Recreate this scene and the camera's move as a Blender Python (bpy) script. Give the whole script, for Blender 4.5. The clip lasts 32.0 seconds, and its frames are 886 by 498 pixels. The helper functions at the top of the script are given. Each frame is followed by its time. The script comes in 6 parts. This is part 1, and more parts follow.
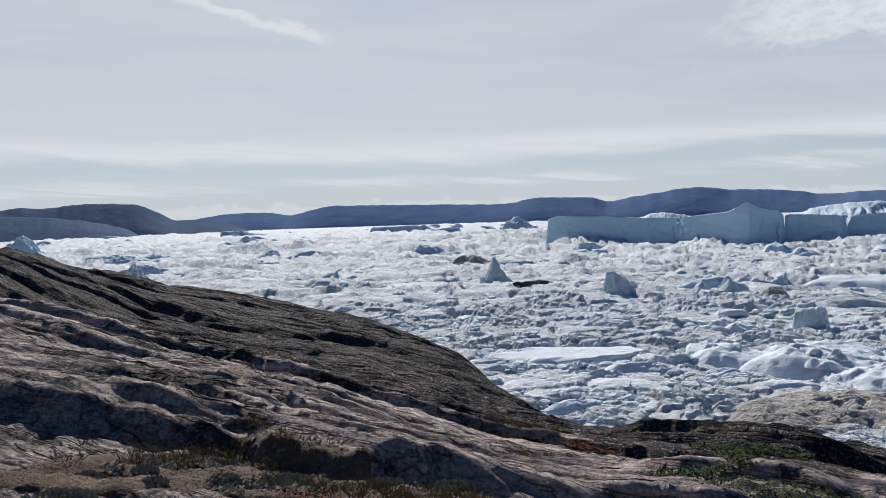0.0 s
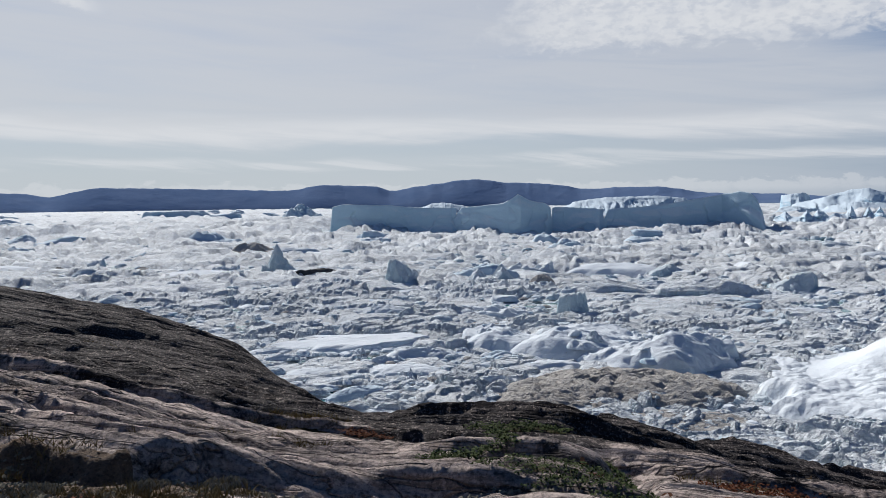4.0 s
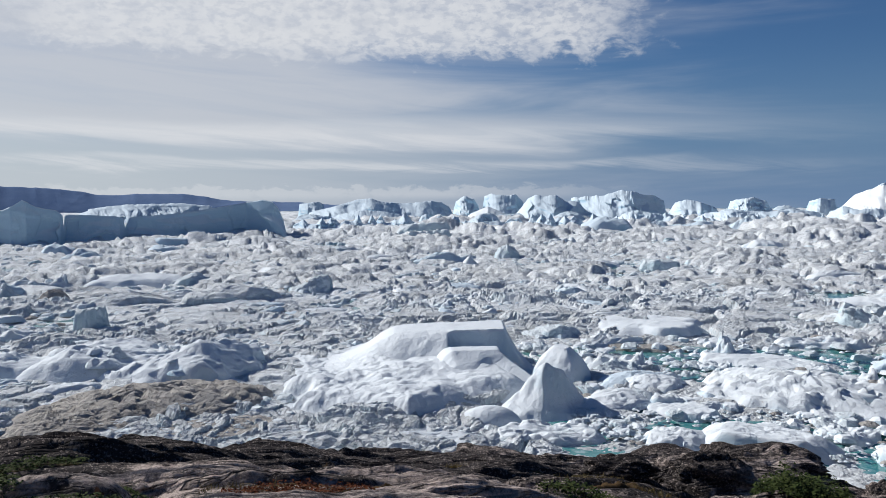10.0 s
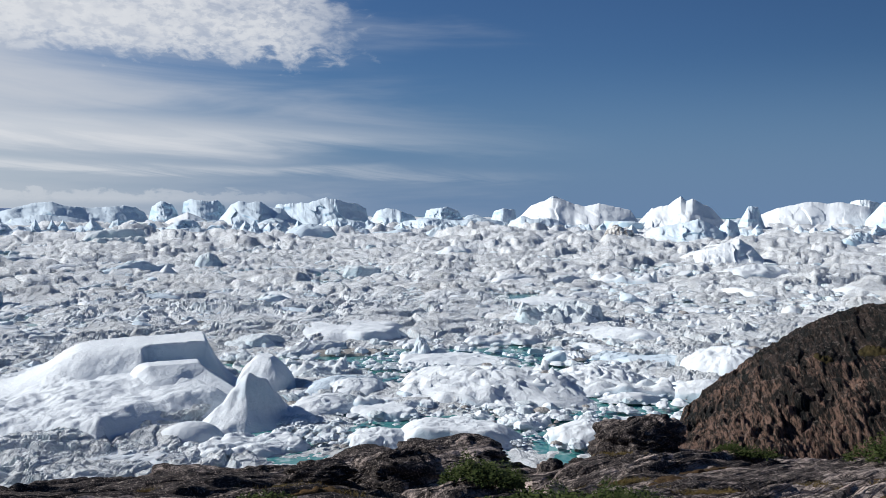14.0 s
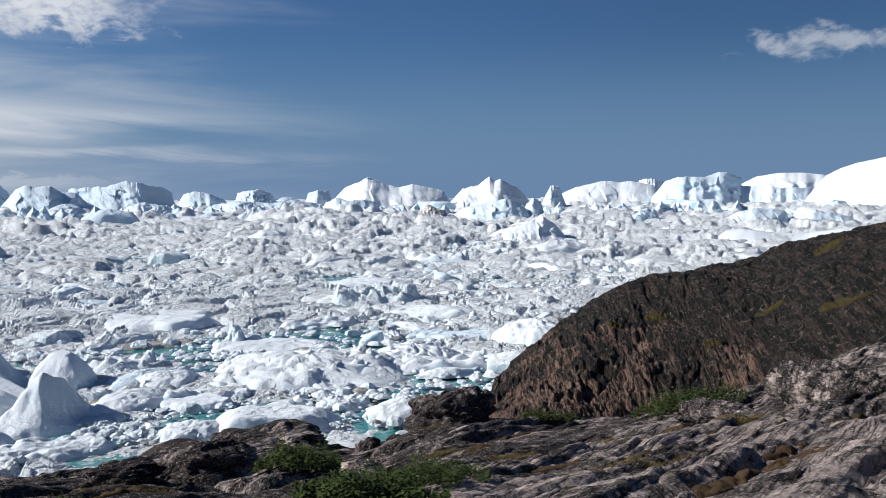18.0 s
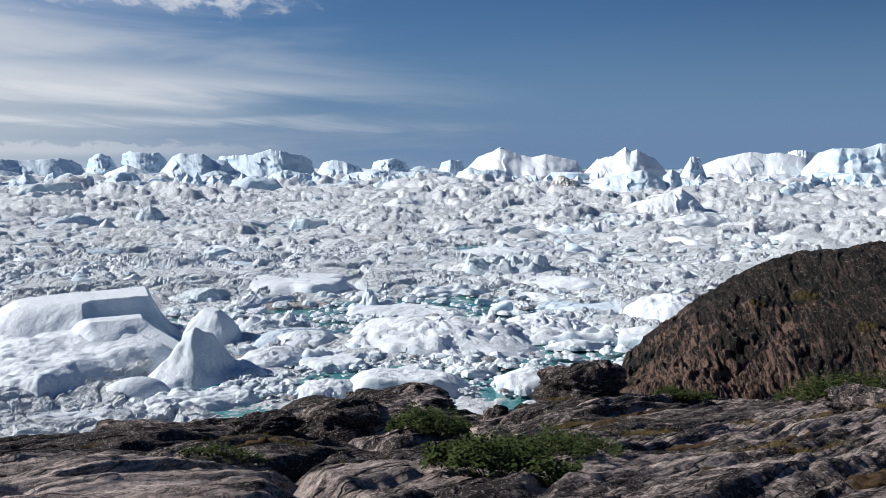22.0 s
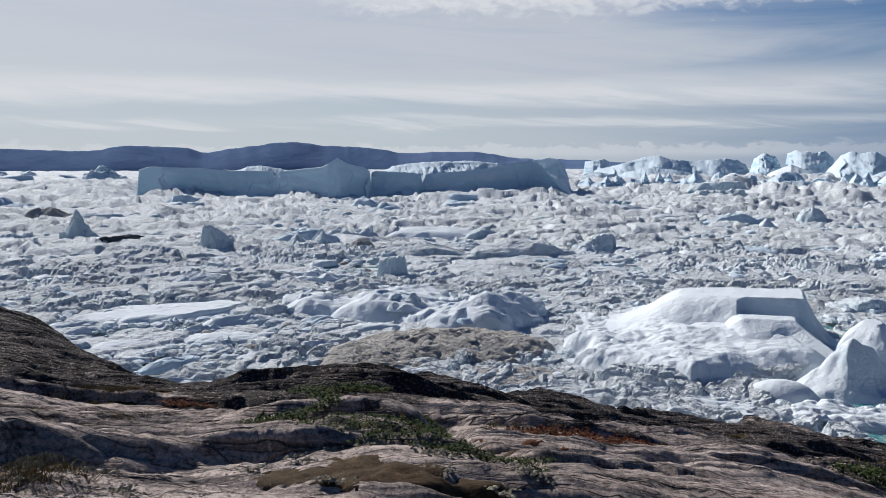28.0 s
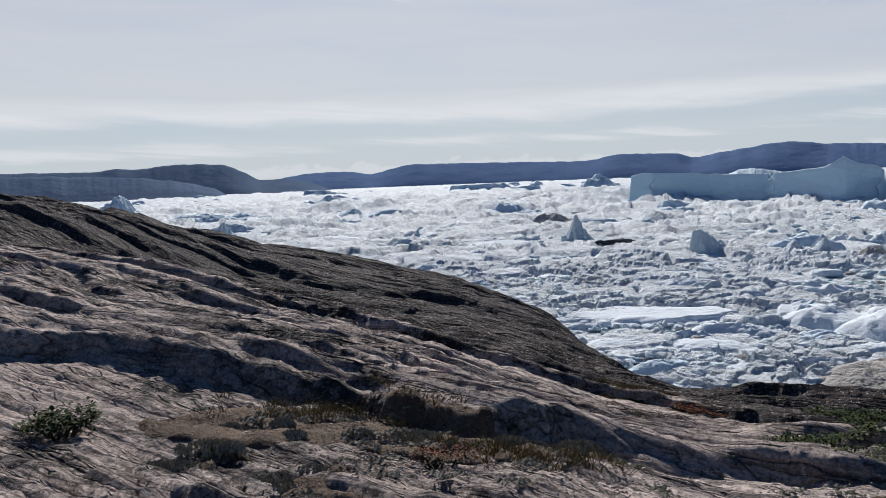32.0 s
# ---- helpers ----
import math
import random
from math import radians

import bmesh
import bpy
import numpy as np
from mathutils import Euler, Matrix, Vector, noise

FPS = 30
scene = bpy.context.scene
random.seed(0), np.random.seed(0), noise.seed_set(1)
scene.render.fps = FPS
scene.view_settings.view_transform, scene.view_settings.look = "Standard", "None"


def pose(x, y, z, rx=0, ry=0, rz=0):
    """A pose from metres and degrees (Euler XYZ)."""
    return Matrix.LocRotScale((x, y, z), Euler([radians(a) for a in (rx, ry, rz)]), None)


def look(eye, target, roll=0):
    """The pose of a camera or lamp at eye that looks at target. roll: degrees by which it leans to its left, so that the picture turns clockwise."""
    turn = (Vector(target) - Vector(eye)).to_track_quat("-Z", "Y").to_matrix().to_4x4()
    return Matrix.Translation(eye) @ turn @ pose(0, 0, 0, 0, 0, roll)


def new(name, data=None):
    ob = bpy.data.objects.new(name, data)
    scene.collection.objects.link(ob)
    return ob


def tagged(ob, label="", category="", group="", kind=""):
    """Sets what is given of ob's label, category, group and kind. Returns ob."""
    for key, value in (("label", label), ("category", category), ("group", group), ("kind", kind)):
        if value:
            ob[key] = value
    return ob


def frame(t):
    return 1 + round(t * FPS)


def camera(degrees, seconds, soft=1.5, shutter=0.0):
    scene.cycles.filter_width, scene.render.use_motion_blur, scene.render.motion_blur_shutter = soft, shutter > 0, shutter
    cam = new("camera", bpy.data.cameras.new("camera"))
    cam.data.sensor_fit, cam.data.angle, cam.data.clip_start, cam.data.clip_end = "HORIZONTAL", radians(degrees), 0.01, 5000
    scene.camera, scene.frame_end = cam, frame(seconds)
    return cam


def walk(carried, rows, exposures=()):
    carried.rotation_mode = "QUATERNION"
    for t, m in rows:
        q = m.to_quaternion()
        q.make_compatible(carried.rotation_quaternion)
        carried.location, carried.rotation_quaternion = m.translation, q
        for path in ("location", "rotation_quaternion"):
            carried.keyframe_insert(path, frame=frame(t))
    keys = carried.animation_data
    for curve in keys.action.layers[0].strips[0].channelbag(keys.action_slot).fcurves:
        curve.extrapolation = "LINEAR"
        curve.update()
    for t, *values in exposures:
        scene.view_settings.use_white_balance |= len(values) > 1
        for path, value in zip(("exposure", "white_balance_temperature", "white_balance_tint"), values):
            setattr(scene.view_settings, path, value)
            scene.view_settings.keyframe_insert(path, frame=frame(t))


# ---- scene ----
cam = camera(58.84, 32.0, soft=0.7)
EYE = 18.0
# seconds, east, north, height above the eye level, bearing, tilt, roll
STEPS = [
    (0.0, 0.000, 0.160, -0.064, -0.738, -2.081, -1.934),
    (0.5, 0.011, 0.169, -0.063, 1.541, -1.776, -1.932),
    (1.0, 0.023, 0.171, -0.064, 3.507, -1.777, -1.686),
    (1.5, 0.035, 0.168, -0.069, 5.407, -2.125, -1.277),
    (2.0, 0.052, 0.147, -0.070, 7.165, -2.361, -1.252),
    (2.5, 0.054, 0.155, -0.075, 8.202, -2.577, -1.342),
    (4.5, 0.070, 0.241, -0.061, 17.821, -3.375, -0.676),
    (5.0, 0.083, 0.243, -0.058, 20.651, -3.004, -0.858),
    (5.5, 0.098, 0.256, -0.065, 23.394, -3.084, -0.822),
    (6.0, 0.102, 0.234, -0.057, 26.823, -3.550, -0.599),
    (6.5, 0.097, 0.199, -0.043, 30.402, -3.727, -0.349),
    (7.0, 0.102, 0.242, -0.056, 32.795, -3.573, -0.340),
    (7.5, 0.087, 0.203, -0.040, 35.261, -3.431, -0.506),
    (8.0, 0.080, 0.212, -0.045, 37.961, -3.156, -0.429),
    (8.5, 0.079, 0.203, -0.043, 40.005, -2.991, -0.401),
    (9.0, 0.073, 0.182, -0.029, 42.435, -2.975, -0.147),
    (9.5, 0.105, 0.170, -0.025, 45.750, -2.951, -0.183),
    (10.0, 0.127, 0.159, -0.028, 48.525, -3.091, -0.379),
    (10.5, 0.135, 0.142, -0.030, 50.560, -3.527, -0.608),
    (11.0, 0.116, 0.106, -0.017, 52.608, -3.808, -0.374),
    (11.5, 0.104, 0.085, -0.008, 54.832, -3.633, -0.082),
    (12.0, 0.117, 0.077, -0.010, 56.969, -3.505, -0.161),
    (12.5, 0.081, 0.036, 0.005, 59.633, -3.246, -0.159),
    (13.0, 0.088, -0.001, 0.016, 63.650, -2.921, 0.021),
    (13.5, 0.063, -0.027, 0.036, 66.986, -2.775, 0.150),
    (14.0, 0.016, -0.069, 0.053, 69.803, -2.590, 0.316),
    (14.5, -0.035, -0.108, 0.069, 72.143, -2.164, 0.487),
    (16.5, -0.097, -0.186, 0.095, 79.580, -2.814, -0.112),
    (17.0, -0.103, -0.196, 0.098, 81.066, -3.174, -0.279),
    (17.5, -0.079, -0.229, 0.093, 82.450, -3.624, -0.580),
    (18.0, -0.078, -0.231, 0.093, 83.171, -3.950, -0.432),
    (18.5, -0.096, -0.218, 0.100, 82.805, -4.260, -0.346),
    (19.0, -0.080, -0.211, 0.092, 82.260, -4.538, -0.249),
    (19.5, -0.058, -0.213, 0.079, 82.143, -4.586, -0.057),
    (20.0, -0.020, -0.201, 0.066, 81.649, -4.586, 0.088),
    (20.5, -0.007, -0.184, 0.054, 80.147, -4.884, 0.026),
    (21.0, 0.009, -0.175, 0.049, 78.021, -5.248, -0.012),
    (21.5, 0.033, -0.159, 0.032, 75.838, -5.604, 0.088),
    (22.0, 0.034, -0.147, 0.029, 73.618, -6.095, 0.098),
    (22.5, 0.051, -0.141, 0.024, 70.479, -6.365, 0.108),
    (23.0, 0.052, -0.110, 0.019, 65.645, -6.255, 0.372),
    (23.5, 0.077, -0.083, 0.005, 60.668, -5.942, 0.490),
    (24.0, 0.073, -0.076, -0.005, 57.191, -5.836, -0.019),
    (24.5, 0.065, -0.066, -0.027, 53.545, -5.995, -0.352),
    (25.0, 0.052, -0.066, -0.013, 49.487, -6.144, -0.260),
    (25.5, 0.005, -0.088, 0.004, 45.495, -6.050, -0.335),
    (27.5, -0.022, -0.046, -0.013, 31.623, -5.945, 0.099),
    (28.0, -0.051, -0.041, -0.013, 27.996, -6.055, -0.229),
    (28.5, -0.096, -0.056, 0.001, 23.565, -6.065, -0.344),
    (29.0, -0.168, -0.062, 0.015, 18.682, -5.993, -0.265),
    (29.5, -0.220, -0.012, 0.009, 13.627, -5.792, -0.428),
    (30.0, -0.258, 0.046, 0.003, 8.775, -5.532, -0.592),
    (30.5, -0.316, 0.082, -0.009, 3.798, -4.989, -0.854),
    (31.0, -0.360, 0.095, -0.016, -1.052, -4.634, -1.324),
    (31.5, -0.370, 0.099, -0.016, -4.152, -4.679, -1.867),
    (32.0, -0.379, 0.105, -0.011, -6.629, -4.914, -2.321),
]


def aim(x, y, z, bearing, tilt, roll):
    a, e = radians(bearing), radians(tilt)
    way = Vector((math.sin(a) * math.cos(e), math.cos(a) * math.cos(e), math.sin(e)))
    eye = Vector((x, y, EYE + z))
    return look(eye, eye + way, roll)


walk(cam, [(t, aim(*s)) for t, *s in STEPS], exposures=[(0.0, 0.20, 6230, 10), (3.0, 0.12, 6230, 10), (12.0, 0.12, 6230, 10), (17.0, 0.24, 6230, 10), (22.5, 0.24, 6230, 10), (25.0, 0.14, 6230, 10), (30.0, 0.14, 6230, 10), (32.0, 0.22, 6230, 10)])

# ---- light ----
SUN_BEARING, SUN_HEIGHT = -10.0, 31.0
world = bpy.data.worlds.new("sky")
scene.world = world
world.use_nodes = True


class Nodes:
    """Short hand for building a node tree."""

    def __init__(self, tree):
        self.tree = tree
        tree.nodes.clear()

    def add(self, kind, ins=None, **props):
        n = self.tree.nodes.new(kind)
        for k, v in props.items():
            if k == "operation":
                n.operation = v
            elif k == "data_type":
                n.data_type = v
            elif k == "blend_type":
                n.blend_type = v
            elif k == "interpolation_type":
                n.interpolation_type = v
            elif k == "noise_dimensions":
                n.noise_dimensions = v
            elif k == "feature":
                n.feature = v
        for k, v in (ins or {}).items():
            self.put(n, k, v)
        return n

    def put(self, n, k, v):
        if isinstance(v, bpy.types.NodeSocket):
            self.tree.links.new(v, n.inputs[k])
        else:
            n.inputs[k].default_value = v

    def math(self, op, a, b=0.0, c=0.0):
        return self.add("ShaderNodeMath", {0: a, 1: b, 2: c}, operation=op).outputs[0]

    def step(self, v, lo, hi, a=0.0, b=1.0):
        return self.add("ShaderNodeMapRange", {0: v, 1: lo, 2: hi, 3: a, 4: b}, interpolation_type="SMOOTHSTEP").outputs[0]

    def mix(self, f, a, b, how="MIX"):
        n = self.add("ShaderNodeMix", data_type="RGBA", blend_type=how)
        self.put(n, 0, f)
        self.put(n, 6, a)
        self.put(n, 7, b)
        return n.outputs[2]

    def noise(self, vec, scale, detail=4.0, rough=0.55, warp=0.0):
        return self.add("ShaderNodeTexNoise", {"Vector": vec, "Scale": scale, "Detail": detail, "Roughness": rough, "Distortion": warp}).outputs[0]

    def scaled(self, vec, x, y, z):
        return self.add("ShaderNodeVectorMath", {0: vec, 1: (x, y, z)}, operation="MULTIPLY").outputs[0]


def build_sky():
    n = Nodes(world.node_tree)
    sky = n.add("ShaderNodeTexSky")
    sky.sky_type, sky.sun_disc = "NISHITA", False
    sky.sun_elevation, sky.sun_rotation = radians(SUN_HEIGHT), radians(SUN_BEARING)
    sky.altitude, sky.air_density, sky.dust_density, sky.ozone_density = 100, 1.0, 0.3, 2.2
    way = n.add("ShaderNodeTexCoord").outputs["Generated"]
    xyz = n.add("ShaderNodeSeparateXYZ", {0: way}).outputs
    az = n.math("MULTIPLY", n.math("ARCTAN2", xyz[0], xyz[1]), 57.2958)
    el = n.math("MULTIPLY", n.math("ARCSINE", xyz[2]), 57.2958)
    flat = n.add("ShaderNodeCombineXYZ", {0: n.math("MULTIPLY", az, 0.045), 1: n.math("MULTIPLY", el, 0.36), 2: 0.0}).outputs[0]
    fine = n.add("ShaderNodeCombineXYZ", {0: n.math("MULTIPLY", az, 0.5), 1: n.math("MULTIPLY", el, 0.9), 2: 3.0}).outputs[0]
    streak = n.noise(flat, 1.0, 5.0, 0.55, 0.4)
    tilted = n.add("ShaderNodeCombineXYZ", {0: n.math("MULTIPLY", az, 0.06), 1: n.math("MULTIPLY", n.math("MULTIPLY_ADD", az, 0.10, el), 0.75), 2: 7.0}).outputs[0]
    wisp = n.noise(tilted, 1.0, 6.0, 0.6, 0.8)
    puff = n.noise(fine, 1.0, 6.0, 0.6, 0.3)
    # high thin veil that thins out to the west
    edge = n.math("ADD", az, n.math("MULTIPLY_ADD", streak, -46.0, 23.0))
    edge = n.math("ADD", edge, n.math("MULTIPLY", el, 0.55))
    veil = n.step(edge, 78.0, 40.0)
    veil = n.math("MULTIPLY", veil, n.step(streak, 0.22, 0.62, 0.86, 1.0))
    veil = n.math("MULTIPLY", veil, n.math("MULTIPLY", n.step(el, 34.0, 17.0), n.step(az, -110.0, -60.0)))
    veil = n.math("MULTIPLY", veil, n.step(wisp, 0.30, 0.58, n.step(az, 10.0, 50.0, 0.95, 0.82), 1.0))
    layer = n.math("ADD", el, n.math("MULTIPLY_ADD", streak, 3.0, n.math("MULTIPLY_ADD", wisp, 1.0, -2.0)))
    veil = n.math("MULTIPLY", veil, n.step(layer, 3.6, 5.4, 0.62, 1.0))
    gap = n.math("MULTIPLY", n.step(n.math("MULTIPLY_ADD", puff, 4.0, az), -26.5, -30.5), n.step(n.math("MULTIPLY_ADD", puff, 1.0, n.math("MULTIPLY_ADD", az, -0.12, el)), 16.7, 17.5))
    veil = n.math("MULTIPLY", veil, n.step(gap, 0.0, 1.0, 1.0, 0.25))
    # bright bands low in the veil
    band = n.math("MULTIPLY", n.step(layer, 3.9, 5.0), n.step(layer, 6.6, 5.2))
    band = n.math("MAXIMUM", band, n.math("MULTIPLY", n.math("MULTIPLY", n.step(layer, 2.3, 2.8), n.step(layer, 3.5, 3.0)), n.step(wisp, 0.4, 0.6, 0.2, 0.8)))
    band = n.math("MULTIPLY", band, n.math("MULTIPLY", n.step(az, 84.0, 40.0, 0.0, 1.0), n.step(wisp, 0.34, 0.6, 0.6, 1.0)))
    # fleecy patch overhead
    rim = n.math("ADD", el, n.math("MULTIPLY_ADD", puff, -5.0, 2.5))
    fleece = n.step(rim, 10.2, 11.4)
    off = n.math("ADD", n.math("ABSOLUTE", n.math("SUBTRACT", az, 41.0)), n.math("MULTIPLY_ADD", puff, 14.0, -7.0))
    fleece = n.math("MULTIPLY", fleece, n.step(off, 23.0, 17.0))
    fleece = n.math("MULTIPLY", fleece, n.step(el, 30.0, 18.0))
    fleece = n.math("MULTIPLY", fleece, n.step(puff, 0.25, 0.6, 0.55, 1.0))
    dapple = n.noise(fine, 2.6, 4.0, 0.55, 0.2)
    fleece = n.math("MULTIPLY", fleece, n.step(dapple, 0.36, 0.56, 0.62, 1.0))
    # one small cloud in the west
    dx = n.math("MULTIPLY", n.math("SUBTRACT", az, 108.6), 0.20)
    dy = n.math("MULTIPLY", n.math("SUBTRACT", el, 9.75), 0.95)
    rr = n.math("SQRT", n.math("ADD", n.math("MULTIPLY", dx, dx), n.math("MULTIPLY", dy, dy)))
    small = n.step(n.math("ADD", rr, n.math("MULTIPLY_ADD", puff, 3.4, -1.7)), 1.05, 0.0)
    # one bright streak high in the north
    off_line = n.math("ADD", n.math("MULTIPLY_ADD", az, 0.25, el), n.math("MULTIPLY_ADD", puff, -1.6, -10.1))
    line = n.math("MULTIPLY", n.step(n.math("ABSOLUTE", off_line), 0.55, 0.1), n.math("MULTIPLY", n.step(az, -24.0, -17.0), n.step(az, -7.5, -10.0)))
    # cumulus row along the skyline
    low = n.math("ADD", el, n.math("MULTIPLY_ADD", puff, -2.2, 1.1))
    row = n.math("MULTIPLY", n.step(low, 1.5, 1.25), n.step(el, 0.35, 0.95, 0.0, 1.0))
    row = n.math("MULTIPLY", row, n.step(az, 66.0, 48.0))
    row = n.math("MULTIPLY", row, n.step(puff, 0.3, 0.5, 0.35, 0.85))
    glow = n.step(az, 75.0, -10.0)
    blue = n.mix(1.0, sky.outputs[0], (SKY_TINT[0], SKY_TINT[1], SKY_TINT[2], 1), "MULTIPLY")
    blue = n.mix(n.step(az, 78.0, 118.0, 0.0, 0.28), blue, (0, 0, 0, 1))
    haze = n.step(el, 11.5, 0.0, 0.0, 0.94)
    blue = n.mix(haze, blue, n.mix(n.step(az, 66.0, 18.0), (HAZE[0], HAZE[1], HAZE[2], 1), (5.0, 5.7, 6.0, 1)))
    grey = n.mix(glow, (VEIL[0] * 1.06, VEIL[1] * 1.08, VEIL[2] * 1.12, 1), (VEIL[0] * 1.25, VEIL[1] * 1.22, VEIL[2] * 1.18, 1))
    white = n.mix(0.0, (CLOUD, CLOUD, CLOUD * 1.0, 1), (0, 0, 0, 1))
    col = n.mix(n.math("MULTIPLY", veil, 0.88), blue, grey)
    col = n.mix(n.math("MULTIPLY", band, 0.72), col, white)
    col = n.mix(n.math("MULTIPLY", row, 0.4), col, white)
    col = n.mix(n.math("MULTIPLY", small, 0.42), col, white)
    col = n.mix(n.math("MULTIPLY", line, 0.7), col, white)
    col = n.mix(n.math("MULTIPLY", fleece, 0.85), col, white)
    bg = n.add("ShaderNodeBackground", {0: col, 1: SKY_POWER})
    out = n.add("ShaderNodeOutputWorld")
    n.tree.links.new(bg.outputs[0], out.inputs[0])


SKY_POWER = 0.084
SKY_TINT = (0.31, 0.45, 0.63)
VEIL = (5.4, 5.55, 5.8)
CLOUD = 8.0
HAZE = (1.5, 2.45, 4.0)
build_sky()

lamp = bpy.data.lights.new("sun", "SUN")
lamp.energy, lamp.angle, lamp.color = 5.0, radians(0.6), (1.0, 0.955, 0.89)
sun = new("sun", lamp)
_a, _e = radians(SUN_BEARING), radians(SUN_HEIGHT)
sun.matrix_world = look((math.sin(_a) * math.cos(_e) * 500, math.cos(_a) * math.cos(_e) * 500, 500 * math.sin(_e)), (0, 0, 0))

# ---- number helpers ----


def hashed(ix, iy, seed):
    """Even numbers from 0 to 1 for whole-number cells."""
    h = (ix.astype(np.int64) * 374761393 + iy.astype(np.int64) * 668265263 + seed * 974711) & 0xFFFFFFFF
    h = ((h ^ (h >> 13)) * 1274126177) & 0xFFFFFFFF
    h = ((h ^ (h >> 16)) * 2246822519) & 0xFFFFFFFF
    return ((h ^ (h >> 15)) & 0xFFFFFF) / float(0xFFFFFF)


def perlin(x, y, seed=0):
    """Gradient noise, about -1 to 1."""
    ix, iy = np.floor(x), np.floor(y)
    fx, fy = x - ix, y - iy
    ux, uy = fx * fx * fx * (fx * (fx * 6 - 15) + 10), fy * fy * fy * (fy * (fy * 6 - 15) + 10)
    v = []
    for dx, dy in ((0, 0), (1, 0), (0, 1), (1, 1)):
        a = hashed(ix + dx, iy + dy, seed) * 2 * np.pi
        v.append(np.cos(a) * (fx - dx) + np.sin(a) * (fy - dy))
    return 1.5 * ((v[0] * (1 - ux) + v[1] * ux) * (1 - uy) + (v[2] * (1 - ux) + v[3] * ux) * uy)


def fbm(x, y, octaves=4, seed=0, gain=0.5):
    total, amp = 0.0, 1.0
    for k in range(octaves):
        total = total + amp * perlin(x, y, seed + 17 * k)
        x, y, amp = x * 2.03 + 5.1, y * 2.03 - 3.7, amp * gain
    return total


def cells(x, y, seed=0):
    """Nearest and second distance to the cell points, and three random numbers of the nearest cell, with the way to it."""
    ix, iy = np.floor(x), np.floor(y)
    best, second = np.full(x.shape, 9.0), np.full(x.shape, 9.0)
    cx, cy, ox, oy = np.zeros(x.shape), np.zeros(x.shape), np.zeros(x.shape), np.zeros(x.shape)
    for dx in (-1, 0, 1):
        for dy in (-1, 0, 1):
            jx, jy = ix + dx, iy + dy
            px = jx + 0.1 + 0.8 * hashed(jx, jy, seed) - x
            py = jy + 0.1 + 0.8 * hashed(jx, jy, seed + 1) - y
            d = np.sqrt(px * px + py * py)
            near = d < best
            second = np.where(near, best, np.minimum(second, d))
            best = np.where(near, d, best)
            cx, cy, ox, oy = np.where(near, jx, cx), np.where(near, jy, cy), np.where(near, px, ox), np.where(near, py, oy)
    return best, second, hashed(cx, cy, seed + 2), hashed(cx, cy, seed + 3), hashed(cx, cy, seed + 4), ox, oy


def smooth(v, lo, hi):
    t = np.clip((v - lo) / (hi - lo), 0, 1)
    return t * t * (3 - 2 * t)


def curve(at, xs, ys):
    """A smooth curve through a few knots (monotone between them)."""
    xs, ys = np.asarray(xs, float), np.asarray(ys, float)
    h, d = np.diff(xs), np.diff(ys) / np.diff(xs)
    m = np.zeros(len(xs))
    m[0], m[-1] = d[0], d[-1]
    for i in range(1, len(xs) - 1):
        m[i] = 0 if d[i - 1] * d[i] <= 0 else 2 * d[i - 1] * d[i] / (d[i - 1] + d[i])
    at = np.clip(at, xs[0], xs[-1])
    k = np.clip(np.searchsorted(xs, at) - 1, 0, len(xs) - 2)
    t = (at - xs[k]) / h[k]
    return ((1 + 2 * t) * (1 - t) ** 2 * ys[k] + t * (1 - t) ** 2 * h[k] * m[k] + t * t * (3 - 2 * t) * ys[k + 1] + t * t * (t - 1) * h[k] * m[k + 1])


def grid_mesh(name, X, Y, Z, material, closed=False, smooth_shade=True, keep=None):
    """One mesh from a grid of rows and columns."""
    rows, cols = X.shape
    me = bpy.data.meshes.new(name)
    co = np.stack([X, Y, Z], -1).reshape(-1, 3).astype(np.float32)
    i = np.arange(rows * cols).reshape(rows, cols)
    if closed:
        i = np.concatenate([i, i[:, :1]], 1)
    q = np.stack([i[:-1, :-1], i[:-1, 1:], i[1:, 1:], i[1:, :-1]], -1).reshape(-1, 4)
    if keep is not None:
        q = q[keep.reshape(-1)[q].any(1)]
        used, q = np.unique(q, return_inverse=True)
        co, q = co[used], q.reshape(-1, 4)
    me.vertices.add(len(co))
    me.vertices.foreach_set("co", co.ravel())
    me.loops.add(q.size)
    me.loops.foreach_set("vertex_index", q.ravel().astype(np.int32))
    me.polygons.add(len(q))
    me.polygons.foreach_set("loop_start", np.arange(0, q.size, 4, dtype=np.int32))
    me.polygons.foreach_set("use_smooth", np.full(len(q), smooth_shade))
    me.update(calc_edges=True)
    me.materials.append(material)
    return me


def part(name, me, parent, label=""):
    ob = new(name, me)
    ob.parent = parent
    return tagged(ob, label) if label else ob


def at(bearing, distance, z=0.0):
    a = radians(bearing)
    return Vector((math.sin(a) * distance, math.cos(a) * distance, z))

# ---- materials ----


def material(name):
    m = bpy.data.materials.new(name)
    m.use_nodes = True
    return m, Nodes(m.node_tree)


def finish(n, color, rough, bump=None, strength=0.5, dist=0.1, spec=0.3, extra=None):
    ins = {"Base Color": color, "Roughness": rough, "Specular IOR Level": spec}
    if bump is not None:
        ins["Normal"] = n.add("ShaderNodeBump", {"Strength": strength, "Distance": dist, "Height": bump}).outputs[0]
    ins.update(extra or {})
    b = n.add("ShaderNodeBsdfPrincipled", ins)
    o = n.add("ShaderNodeOutputMaterial")
    n.tree.links.new(b.outputs[0], o.inputs[0])


def place(n):
    return n.add("ShaderNodeNewGeometry").outputs["Position"]


